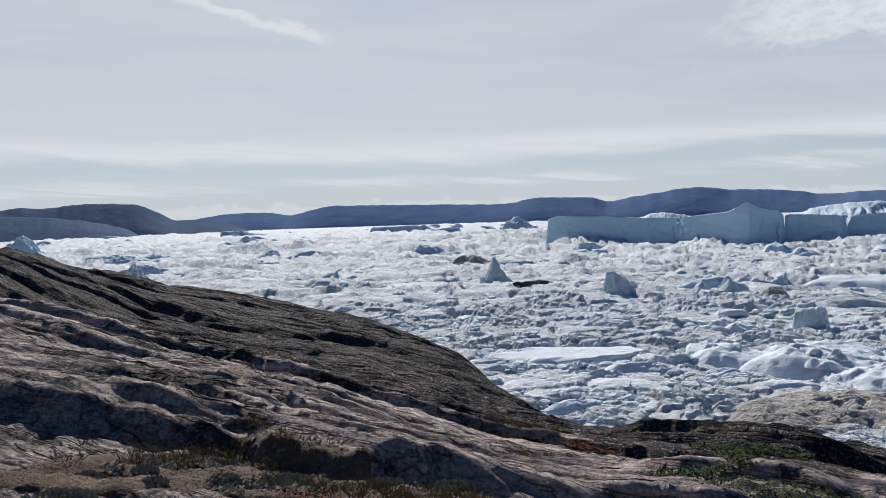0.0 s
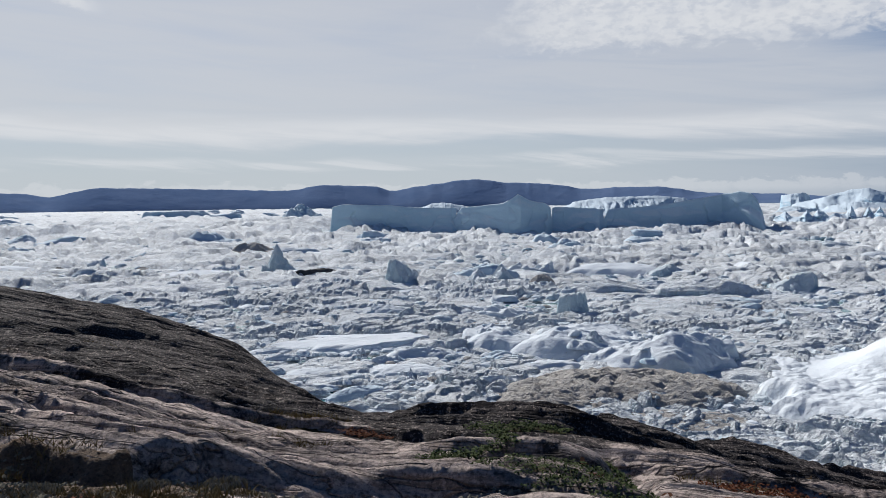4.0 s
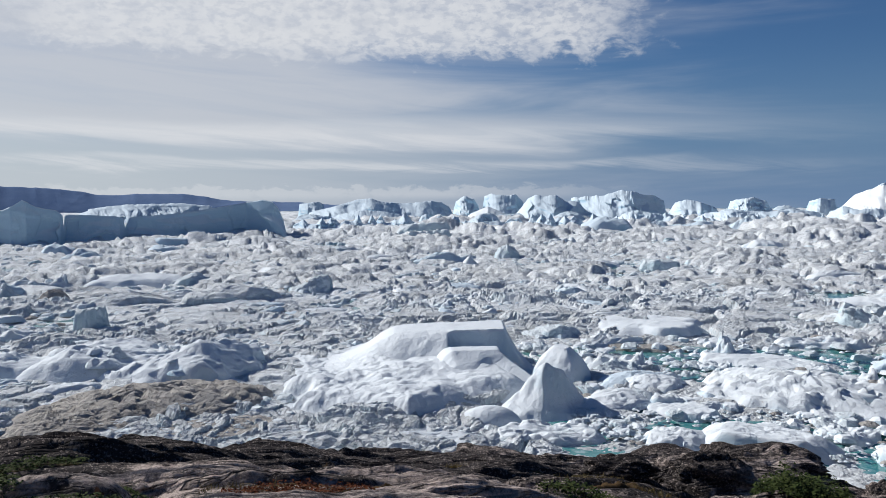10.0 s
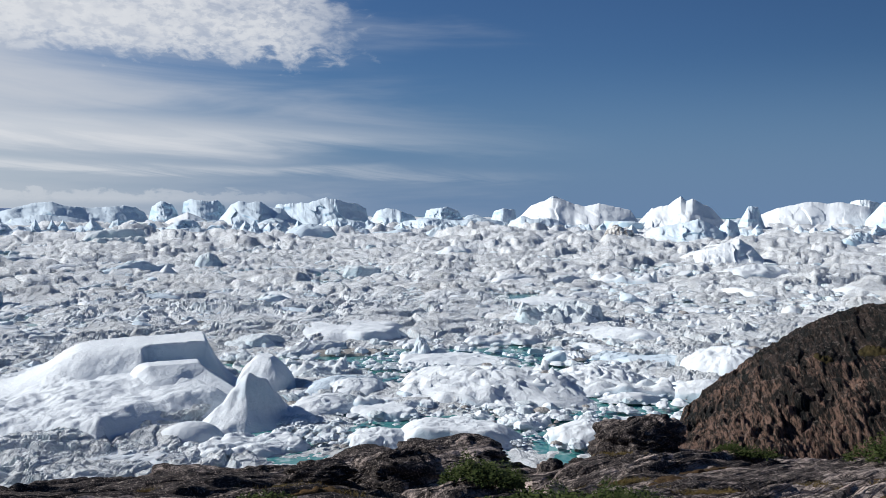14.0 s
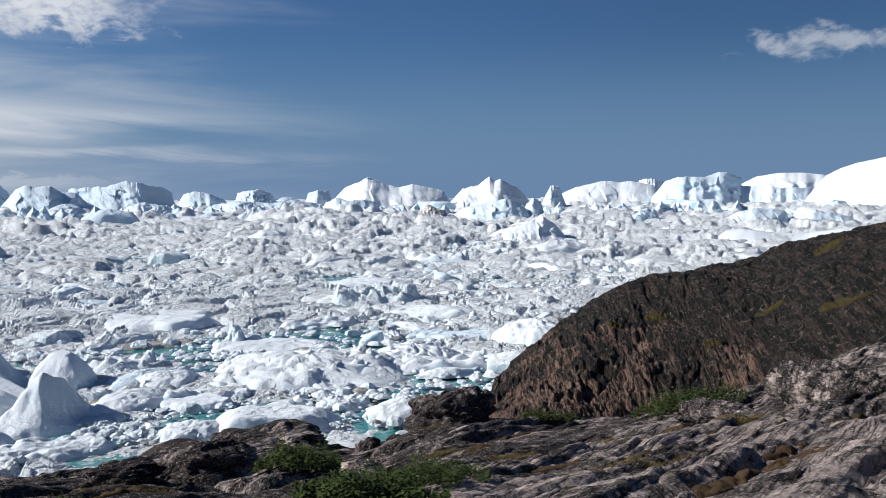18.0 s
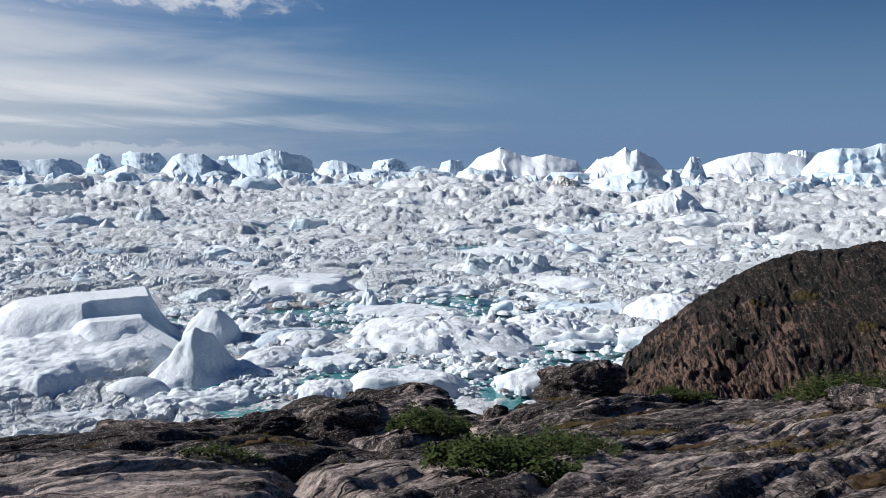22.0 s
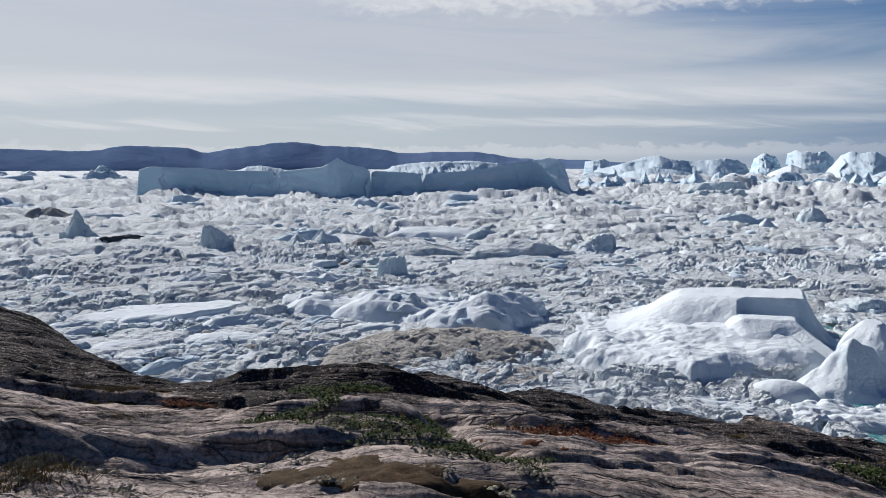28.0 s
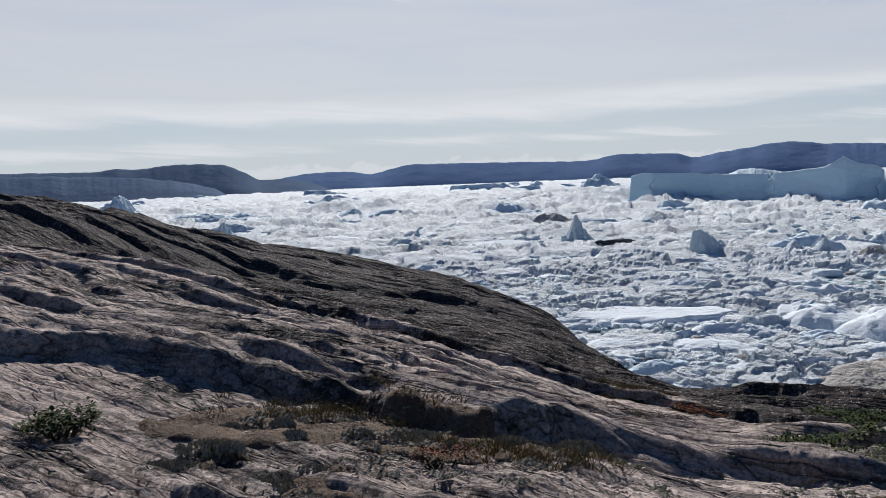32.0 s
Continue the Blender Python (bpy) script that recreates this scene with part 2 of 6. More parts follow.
def ice_material(name, snow, bare, dirt, dirt_from, scale=1.0, rough=0.55, relief=0.8, patchy=0.0, streaks=0.0):
    """Weathered glacier ice: granular snow crust, bare bluish ice on steep faces, silt in bands and in spots that
    double as painted crevice shade.
    """
    m, n = material(name)
    p = place(n)
    geo = n.add("ShaderNodeNewGeometry")
    up = n.add("ShaderNodeSeparateXYZ", {0: geo.outputs["Normal"]}).outputs[2]
    big = n.noise(p, 0.05 * scale, 5.0, 0.6)
    mid = n.noise(p, 0.35 * scale, 5.0, 0.65)
    fine = n.noise(p, 3.0 * scale, 6.0, 0.7)
    steep = n.step(n.math("ADD", up, n.math("MULTIPLY_ADD", mid, 0.5, -0.25)), 0.62, 0.2)
    c = n.mix(steep, (*snow, 1), (*bare, 1))
    soil = n.math("MULTIPLY_ADD", mid, 0.55, n.math("MULTIPLY", big, 0.6))
    c = n.mix(n.step(soil, dirt_from, dirt_from + 0.22, 0.0, 0.85), c, (*dirt, 1))
    if patchy:
        warped = n.add("ShaderNodeVectorMath", {0: p, 1: n.scaled(n.add("ShaderNodeTexNoise", {"Vector": p, "Scale": 0.4, "Detail": 3.0}).outputs["Color"], 3.0, 3.0, 3.0)}, operation="ADD").outputs[0]
        zone = n.noise(n.scaled(p, 1.0, 1.0, 0.0), 0.012, 4.0, 0.6)
        for size, amount in ((0.11, 0.55), (0.45, 0.6), (1.3, 0.5)):
            cell = n.add("ShaderNodeTexVoronoi", {"Vector": n.scaled(warped, 1.0, 1.0, 0.35), "Scale": size}).outputs["Color"]
            shade = n.add("ShaderNodeSeparateXYZ", {0: cell}).outputs[0]
            grey = n.step(n.math("MULTIPLY_ADD", zone, 0.9, shade), 0.95, 1.12, 0.0, amount * patchy)
            c = n.mix(grey, c, (*dirt, 1))
    if streaks:
        run = n.noise(n.scaled(p, 0.9, 0.9, 0.12), 0.5, 5.0, 0.6, 0.6)
        c = n.mix(n.step(run, 0.5, 0.58, 0.0, streaks), c, (0.11, 0.09, 0.07, 1))
    # silt specks, which also paint in the shade of small gaps
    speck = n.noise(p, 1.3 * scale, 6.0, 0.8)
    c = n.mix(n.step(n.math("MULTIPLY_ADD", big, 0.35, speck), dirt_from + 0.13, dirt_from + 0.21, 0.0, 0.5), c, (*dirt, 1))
    c = n.mix(n.step(fine, 0.35, 0.75, 0.0, 0.16), c, (bare[0] * 0.8, bare[1] * 0.85, bare[2] * 0.9, 1))
    lump = n.noise(p, 1.1 * scale, 5.0, 0.7)
    h = n.math("ADD", n.math("MULTIPLY", mid, 0.8), n.math("ADD", n.math("MULTIPLY", fine, 0.32), n.math("MULTIPLY", lump, 0.6)))
    finish(n, c, rough + 0.25, h, 1.0, relief / scale, 0.04)
    return m


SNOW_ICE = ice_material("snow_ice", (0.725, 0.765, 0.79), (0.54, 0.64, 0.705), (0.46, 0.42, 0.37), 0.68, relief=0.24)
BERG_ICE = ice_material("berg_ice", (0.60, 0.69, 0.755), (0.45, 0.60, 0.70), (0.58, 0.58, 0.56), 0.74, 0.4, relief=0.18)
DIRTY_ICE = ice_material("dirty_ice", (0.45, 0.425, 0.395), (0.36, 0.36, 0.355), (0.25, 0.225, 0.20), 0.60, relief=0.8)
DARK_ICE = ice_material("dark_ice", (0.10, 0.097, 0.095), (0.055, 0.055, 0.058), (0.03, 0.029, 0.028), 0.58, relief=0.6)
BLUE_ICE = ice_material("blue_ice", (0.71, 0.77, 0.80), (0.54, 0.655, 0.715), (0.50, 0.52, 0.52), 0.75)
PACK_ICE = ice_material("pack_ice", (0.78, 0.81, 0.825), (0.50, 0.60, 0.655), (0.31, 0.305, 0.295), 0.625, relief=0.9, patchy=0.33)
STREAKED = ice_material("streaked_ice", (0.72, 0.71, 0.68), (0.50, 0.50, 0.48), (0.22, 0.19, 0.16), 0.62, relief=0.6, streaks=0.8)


def water_material():
    m, n = material("fjord_water")
    p = place(n)
    big = n.noise(p, 0.03, 3.0)
    slush = n.noise(p, 0.8, 6.0, 0.7)
    c = n.mix(big, (0.025, 0.17, 0.175, 1), (0.06, 0.25, 0.245, 1))
    c = n.mix(n.step(slush, 0.46, 0.66, 0.0, 0.6), c, (0.42, 0.54, 0.55, 1))
    finish(n, c, 0.15, n.noise(p, 1.5, 4.0), 0.15, 0.05, 0.5)
    return m


WATER = water_material()


def rock_material(name, pale, mid_c, dark, rust, lichen, rusty, darkness, turn, run=(1.0, 1.0, 1.0)):
    """Banded gneiss: broad bands along the strike of the beds, with black lichen blotches, rust, pale spots and dark
    seams, and a brow zone darkened by lichen and painted shade.
    """
    m, n = material(name)
    p = place(n)
    along = n.add("ShaderNodeVectorRotate", {"Vector": p, "Angle": radians(turn)}).outputs[0]
    along = n.scaled(along, *run)
    band = n.noise(n.scaled(along, 0.16, 1.1, 1.1), 0.9, 7.0, 0.68, 0.8)
    thin = n.noise(n.scaled(along, 0.7, 4.2, 4.2), 1.3, 6.0, 0.7, 0.25)
    seam = n.noise(n.scaled(along, 0.10, 1.5, 1.5), 0.9, 3.0, 0.5, 0.15)
    big = n.noise(p, 0.16, 6.0, 0.65)
    spot = n.noise(p, 2.2, 8.0, 0.78, 0.3)
    grit = n.noise(p, 22.0, 5.0, 0.8)
    c = n.mix(n.step(band, 0.40, 0.60), (*mid_c, 1), (*pale, 1))
    c = n.mix(n.step(n.noise(p, 0.9, 6.0, 0.7), 0.42, 0.66, 0.0, 0.55), c, (mid_c[0] * 1.1, mid_c[1] * 1.08, mid_c[2] * 1.05, 1))
    c = n.mix(n.step(thin, 0.48, 0.40, 0.0, 0.5), c, (*dark, 1))
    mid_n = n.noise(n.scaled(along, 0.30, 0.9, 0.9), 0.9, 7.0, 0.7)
    lichen_shade = n.math("MULTIPLY_ADD", spot, 0.42, n.math("MULTIPLY_ADD", mid_n, 0.42, n.math("MULTIPLY", big, 0.40)))
    # black lichen zone that also paints in the backlit brow's shade
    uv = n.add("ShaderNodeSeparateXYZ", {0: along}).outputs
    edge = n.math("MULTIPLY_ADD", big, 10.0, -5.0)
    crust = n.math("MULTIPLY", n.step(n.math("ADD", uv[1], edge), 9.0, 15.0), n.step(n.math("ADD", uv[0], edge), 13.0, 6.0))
    lichen_shade = n.math("MULTIPLY_ADD", crust, 0.20, lichen_shade)
    # tone shifts a little along the strike: paler near left, darker to the west
    lichen_shade = n.math("ADD", lichen_shade, n.step(n.math("ADD", uv[0], edge), 2.0, 16.0, -0.035, 0.022))
    c = n.mix(n.step(lichen_shade, darkness, darkness + 0.07, 0.0, 0.92), c, (*dark, 1))
    c = n.mix(n.step(n.math("MULTIPLY_ADD", band, 0.5, n.math("MULTIPLY", big, 0.55)), rusty, rusty + 0.12, 0.0, 0.6), c, (*rust, 1))
    c = n.mix(n.step(n.noise(p, 4.0, 6.0, 0.8, 0.5), 0.57, 0.61, 0.0, 0.5), c, (*lichen, 1))
    c = n.mix(n.step(n.noise(p, 7.0, 6.0, 0.8), 0.555, 0.60, 0.0, 0.5), c, (0.014, 0.013, 0.014, 1))
    crack = n.step(n.math("ABSOLUTE", n.math("SUBTRACT", seam, 0.5)), 0.0, 0.010, 1.0, 0.0)
    seam2 = n.noise(n.scaled(along, 0.22, 3.2, 3.2), 1.1, 3.0, 0.5, 0.15)
    crack = n.math("MAXIMUM", crack, n.step(n.math("ABSOLUTE", n.math("SUBTRACT", seam2, 0.5)), 0.0, 0.014, 0.7, 0.0))
    c = n.mix(n.math("MULTIPLY", crack, 0.5), c, (0.008, 0.008, 0.008, 1))
    c = n.mix(n.step(n.noise(p, 13.0, 5.0, 0.75, 0.3), 0.55, 0.60, 0.0, 0.4), c, (*dark, 1))
    c = n.mix(n.step(n.noise(p, 17.0, 5.0, 0.75), 0.56, 0.60, 0.0, 0.4), c, (pale[0] * 1.15, pale[1] * 1.15, pale[2] * 1.15, 1))
    c = n.mix(n.step(grit, 0.45, 0.62, 0.0, 0.5), c, (*dark, 1))
    h = n.math("ADD", n.math("MULTIPLY", thin, 0.35), n.math("ADD", n.math("MULTIPLY", spot, 0.6), n.math("MULTIPLY", grit, 0.2)))
    h = n.math("SUBTRACT", h, n.math("MULTIPLY", crack, 0.6))
    for long, thick, amount in ((0.10, 1.3, 3.2), (0.20, 3.0, 1.2)):
        fold = n.noise(n.scaled(along, long, thick, thick), 1.0, 3.0, 0.5, 0.3)
        h = n.math("MULTIPLY_ADD", n.math("ABSOLUTE", n.math("SUBTRACT", fold, 0.5)), amount * 2.2, h)
    finish(n, c, 0.9, h, 1.0, 0.15, 0.04)
    return m


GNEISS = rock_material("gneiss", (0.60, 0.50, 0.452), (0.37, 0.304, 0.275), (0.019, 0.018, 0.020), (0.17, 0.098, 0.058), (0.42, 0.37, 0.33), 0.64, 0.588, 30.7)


def outcrop_material():
    """Black lichen and brown weathering over pink gneiss that shows bare on the lower face."""
    m, n = material("red_gneiss")
    p = place(n)
    z = n.add("ShaderNodeSeparateXYZ", {0: p}).outputs[2]
    lean = n.add("ShaderNodeVectorRotate", {"Vector": p, "Axis": (1, 0, 0), "Angle": radians(19)}).outputs[0]
    rib = n.noise(n.scaled(lean, 0.55, 2.6, 0.55), 1.2, 8.0, 0.75, 0.8)
    big = n.noise(p, 0.22, 5.0, 0.6)
    spot = n.noise(n.scaled(lean, 1.2, 3.8, 1.2), 1.6, 7.0, 0.78, 0.5)
    grit = n.noise(p, 9.0, 5.0, 0.8)
    c = n.mix(n.step(rib, 0.38, 0.62), (0.012, 0.010, 0.010, 1), (0.115, 0.082, 0.066, 1))
    pink = n.math("ADD", n.math("MULTIPLY_ADD", z, -0.035, n.math("MULTIPLY", big, 1.2)), n.math("MULTIPLY", rib, 0.55))
    c = n.mix(n.step(pink, 0.54, 0.66, 0.0, 0.85), c, n.mix(spot, (0.50, 0.27, 0.18, 1), (0.36, 0.26, 0.21, 1)))
    c = n.mix(n.step(n.math("MULTIPLY_ADD", spot, 0.6, n.math("MULTIPLY", rib, 0.5)), 0.59, 0.50, 0.0, 0.92), c, (0.012, 0.016, 0.015, 1))
    c = n.mix(n.step(n.noise(p, 3.5, 6.0, 0.8), 0.57, 0.61, 0.0, 0.7), c, (0.36, 0.30, 0.26, 1))
    c = n.mix(n.step(n.noise(p, 0.35, 6.0, 0.75), 0.62, 0.70, 0.0, 0.6), c, (0.045, 0.042, 0.018, 1))
    c = n.mix(n.step(grit, 0.45, 0.7, 0.0, 0.5), c, (0.02, 0.018, 0.016, 1))
    h = n.math("ADD", n.math("MULTIPLY", rib, 1.6), n.math("ADD", n.math("MULTIPLY", spot, 1.0), n.math("MULTIPLY", grit, 0.2)))
    finish(n, c, 0.75, h, 1.0, 0.6, 0.2)
    return m


RED_GNEISS = outcrop_material()


def hill_material(name, a, b):
    m, n = material(name)
    p = place(n)
    c = n.mix(n.step(n.noise(p, 0.006, 6.0, 0.65), 0.3, 0.7), (*a, 1), (*b, 1))
    finish(n, c, 0.95, n.noise(p, 0.02, 6.0, 0.7), 0.5, 9.0, 0.0)
    return m


# the blue of distance haze is painted into both hill colours
FAR_HAZE_HILL = hill_material("far_haze_hill", (0.13, 0.195, 0.33), (0.16, 0.225, 0.36))
NEAR_HAZE_HILL = hill_material("near_haze_hill", (0.11, 0.15, 0.22), (0.14, 0.18, 0.25))


def plain(name, a, b, scale, rough=0.9, bump=0.6, dist=0.03):
    m, n = material(name)
    p = place(n)
    v = n.noise(p, scale, 5.0, 0.7)
    w = n.noise(p, scale * 6, 4.0, 0.75)
    c = n.mix(n.step(v, 0.3, 0.7), (*a, 1), (*b, 1))
    c = n.mix(n.step(w, 0.4, 0.7, 0.0, 0.6), c, (a[0] * 0.4, a[1] * 0.4, a[2] * 0.4, 1))
    x = n.noise(p, scale * 16, 4.0, 0.8)
    c = n.mix(n.step(x, 0.54, 0.62, 0.0, 0.6), c, (a[0] * 0.25, a[1] * 0.25, a[2] * 0.25, 1))
    c = n.mix(n.step(x, 0.44, 0.38, 0.0, 0.5), c, (b[0] * 1.5, b[1] * 1.5, b[2] * 1.5, 1))
    finish(n, c, rough, n.math("MULTIPLY_ADD", x, 0.5, w), bump, dist, 0.1)
    return m


def leaf_material(name, a, b):
    """Leaves differ one from the next."""
    m, n = material(name)
    r = n.add("ShaderNodeNewGeometry").outputs["Random Per Island"]
    c = n.mix(r, (*a, 1), (*b, 1))
    finish(n, c, 0.85, spec=0.05)
    return m


MOSS = plain("brown_moss", (0.045, 0.029, 0.016), (0.085, 0.053, 0.027), 2.0)
GRAVEL = plain("gravel_soil", (0.13, 0.088, 0.062), (0.26, 0.19, 0.14), 3.0, bump=1.0, dist=0.07)
RED_MOSS = plain("red_heath", (0.075, 0.025, 0.014), (0.12, 0.05, 0.022), 3.0)
RUSTY_MOSS = plain("rusty_moss", (0.055, 0.034, 0.015), (0.11, 0.068, 0.03), 3.0)
OLIVE_MOSS = plain("olive_moss", (0.030, 0.026, 0.012), (0.058, 0.044, 0.018), 3.0)
WILLOW = leaf_material("willow_leaf", (0.026, 0.042, 0.013), (0.066, 0.082, 0.028))
STRAW = leaf_material("dry_grass", (0.10, 0.075, 0.03), (0.20, 0.15, 0.065))
RUST_LEAF = leaf_material("autumn_leaf", (0.08, 0.024, 0.012), (0.15, 0.055, 0.024))
LICHEN = leaf_material("reindeer_lichen", (0.16, 0.14, 0.10), (0.32, 0.285, 0.21))
PEBBLE = leaf_material("pebble", (0.11, 0.085, 0.065), (0.32, 0.26, 0.21))
TWIG = plain("twig", (0.06, 0.045, 0.03), (0.10, 0.075, 0.05), 8.0)
# ---- the shore rock ----
STRIKE = (0.86, -0.51)


def beds(x, y, scale=1.0, seed=0, gap=0.0):
    """Relief of the tilted beds: long rounded slabs along the strike, steep on the landward side, broken by cross joints."""
    u, v = x * STRIKE[0] + y * STRIKE[1], -x * STRIKE[1] + y * STRIKE[0]
    z = 0.0
    warp = 1.5 * fbm(x * 0.07, y * 0.07, 3, seed + 3)
    for wave, amp, stretch, k in ((4.4, 0.42, 0.10, 0), (1.75, 0.34, 0.11, 1), (0.62, 0.19, 0.07, 2), (0.25, 0.09, 0.07, 3)):
        wave, amp = wave * scale, amp * scale
        f1, f2, h, a, b, ox, oy = cells(u / (wave * 5.5) + 0.2 * fbm(u * 0.6, v * 0.6, 2, seed + k), v / (wave * 2.2), seed + 60 + k)
        ph = (v + warp * wave * 0.35) / wave + 1.0 * fbm(u * stretch / wave, v * 0.16 / wave, 3, seed + 31 * k) + 0.05 * fbm(u * 0.5 / wave, v * 0.5 / wave, 2, seed + 7) + 0.10 * h * (b > 0.6)
        fr = ph - np.floor(ph)
        rnd = hashed(np.floor(ph), np.floor(ph) * 0, seed + k)
        size = (0.4 + 0.8 * rnd) * (0.75 + 1.1 * perlin(u * 0.045 / wave, np.floor(ph) * 0.77, seed + 77 + k))
        if k > 1:
            size = size * (0.35 + 1.3 * smooth(fbm(x * 0.28, y * 0.28, 3, seed + 40 + k), -0.15, 0.30))
        w = np.clip(1.5 * gap / wave, 0.20 if k < 2 else 0.12, 0.45)
        up = np.clip(fr / w, 0, 1)
        saw = np.where(fr < w, up * up * (3 - 2 * up), 1 - np.clip((fr - w) / (1 - w), 0, 1) ** 1.5)
        crack = 0.10 * (1 - smooth(f2 - f1, 0.0, np.clip(2.0 * gap / wave, 0.03, 0.4))) * (b > 0.6)
        fade = 1 - smooth(gap, wave * 0.2, wave * 0.55)
        z = z + fade * amp * (np.clip(size, 0, 1.7) * (saw - 0.6) - crack)
    return z


def rubbly(x, y, seed=0):
    """Small knobs and pits of the weathered surface."""
    a = np.abs(fbm(x * 0.9, y * 0.9, 3, seed))
    b = np.abs(fbm(x * 3.2, y * 3.2, 3, seed + 9))
    c = np.abs(fbm(x * 7.5, y * 7.5, 2, seed + 19))
    return 0.07 * a + 0.030 * b + 0.014 * c - 0.03


# bearing, three distances and the drop below the eye there; the last is the brow of the rock
NEAR_ROCK = [
    (-61.75, 6, 1.7, 15, 1.2, 48, -3), (-39.38, 6, 1.8, 15, 1.5, 46, -0.96), (-30.22, 6, 1.85, 16, 1.75, 44, 0.67),
    (-20.05, 6, 1.9, 16, 2.35, 41, 2.79), (-8.87, 6, 2, 15, 3, 36, 4.16), (-0.73, 6, 2.1, 14.5, 3.6, 32, 5.38),
    (3.34, 6, 2.2, 14, 3.75, 30, 6.68), (7.91, 6, 2.3, 13, 3.67, 28, 7.61), (13.51, 6, 2.3, 11, 3.28, 17, 4.54),
]
WEST_ROCK = [
    (21.64, 6, 2.3, 11, 3.39, 18, 4.89), (29.27, 6, 2.4, 12, 3.83, 19, 5.47), (37.91, 6, 2.5, 13, 4.37, 22, 6.71),
    (45.03, 6, 2.6, 14, 4.95, 30, 9.54), (57.23, 6, 2.7, 14, 5.15, 36, 11.6), (64.35, 6, 2.7, 15, 5.6, 34, 10.93),
    (71.47, 6, 2.7, 15, 5.7, 33, 10.22), (76.56, 6, 2.7, 18, 6.9, 33, 10.82), (84.69, 6, 2.7, 18, 6.2, 36, 10.4),
    (96.9, 6, 2.5, 18, 5.6, 38, 10.6), (105.03, 6, 2.3, 18, 5, 42, 9.6), (116.22, 6, 2.1, 18, 4, 44, 6), (141.64, 6, 1.8, 18, 2.5, 44, 1),
]


def rock_height(b, r):
    t = np.array(NEAR_ROCK + WEST_ROCK, float)
    k = [curve(b, t[:, 0], t[:, i]) for i in range(1, 7)]
    r0, d0, r1, d1, r2, d2 = k
    z = np.where(r < r0, 1.55 + (d0 - 1.55) * (r / r0), 0)
    s = (r - r0) / (r1 - r0)
    z = np.where((r >= r0) & (r < r1), d0 + (d1 - d0) * s, z)
    s = (r - r1) / (r2 - r1)
    z = np.where((r >= r1) & (r < r2), d1 + (d2 - d1) * s, z)
    s = np.clip((r - r1) / (r2 - r1), 0, 1)
    dip = np.exp(-((s - 0.55) / 0.20) ** 2) * smooth(s, 0, 0.3) * (1 - smooth(s, 0.85, 1.0))
    z = z + dip * curve(b, [-60, -30, -12, -2, 3, 7], [1.3, 1.3, 1.0, 0.6, 0.2, 0.0])
    over = np.maximum(r - r2, 0)
    grad = (d2 - d1) / (r2 - r1)
    z = np.where(r >= r2, d2 + grad * over + 0.03 * over * over + 0.25 * over, z)
    return EYE - z


def polar(x, y):
    return (np.degrees(np.arctan2(x, y)) - 38 + 180) % 360 - 180 + 38, np.hypot(x, y)


def base_height(x, y):
    """The rock without its ledges."""
    b, r = polar(x, y)
    z = rock_height(np.clip(b, -60, 140), r)
    behind = smooth(np.abs((b - 218 + 180) % 360 - 180), 84, 50)
    z = z * (1 - behind) + behind * (EYE - 1.6 + 0.05 * np.minimum(r, 120) - 0.0)
    u, v = x * STRIKE[0] + y * STRIKE[1], -x * STRIKE[1] + y * STRIKE[0]
    f1, f2, h, a1, a2, ox, oy = cells(u / 5.2 + 0.35 * fbm(u * 0.2, v * 0.2, 2, 91), v / 2.7 + 0.25 * fbm(u * 0.15, v * 0.3, 2, 92), 93)
    hump = (0.55 - f1) * (0.45 + 0.7 * h) - 0.35 * (1 - smooth(f2 - f1, 0.0, 0.16))
    z = z + 0.85 * hump * smooth(b, 8, 24) * (1 - 0.9 * smooth(b, 76, 90)) * smooth(r, 5, 9) * (1 - behind)
    return z + 0.22 * fbm(x * 0.12, y * 0.12, 3, 5) * smooth(r, 4, 14)


def bench(x, y):
    """A low scarp across the near slope, with a soil-filled hollow at its foot: its step, and where the hollow lies."""
    s = y - 7.5 + 0.2 * (x + 3) - 0.45 * fbm(x * 0.5, y * 0.3, 3, 83)
    here = smooth(x, -11, -7) * (1 - smooth(x, 0.5, 3.5))
    step = 0.30 * (smooth(s, -0.12, 0.22) - 0.45) * np.exp(-np.abs(s) / 3.0)
    hollow = smooth(s, -2.6, -1.6) * (1 - smooth(s, -0.25, 0.05))
    return step * here, hollow * here


def rock_top(x, y, gap=0.05):
    r = np.hypot(x, y)
    step, hollow = bench(x, y)
    rel = beds(x, y, 1.0, 11, gap) * smooth(r, 1.0, 4.0) * (0.56 + 0.12 * smooth(r, 9, 16)) * (1 - 0.12 * smooth(polar(x, y)[0], 40, 70) + 0.1 * smooth(polar(x, y)[0], 72, 88))
    return base_height(x, y) + step + rel * (1 - 0.75 * hollow) + rubbly(x, y, 13) * smooth(r, 1, 4)


def to_plan(u, v):
    return u * STRIKE[0] - v * STRIKE[1], u * STRIKE[1] + v * STRIKE[0]


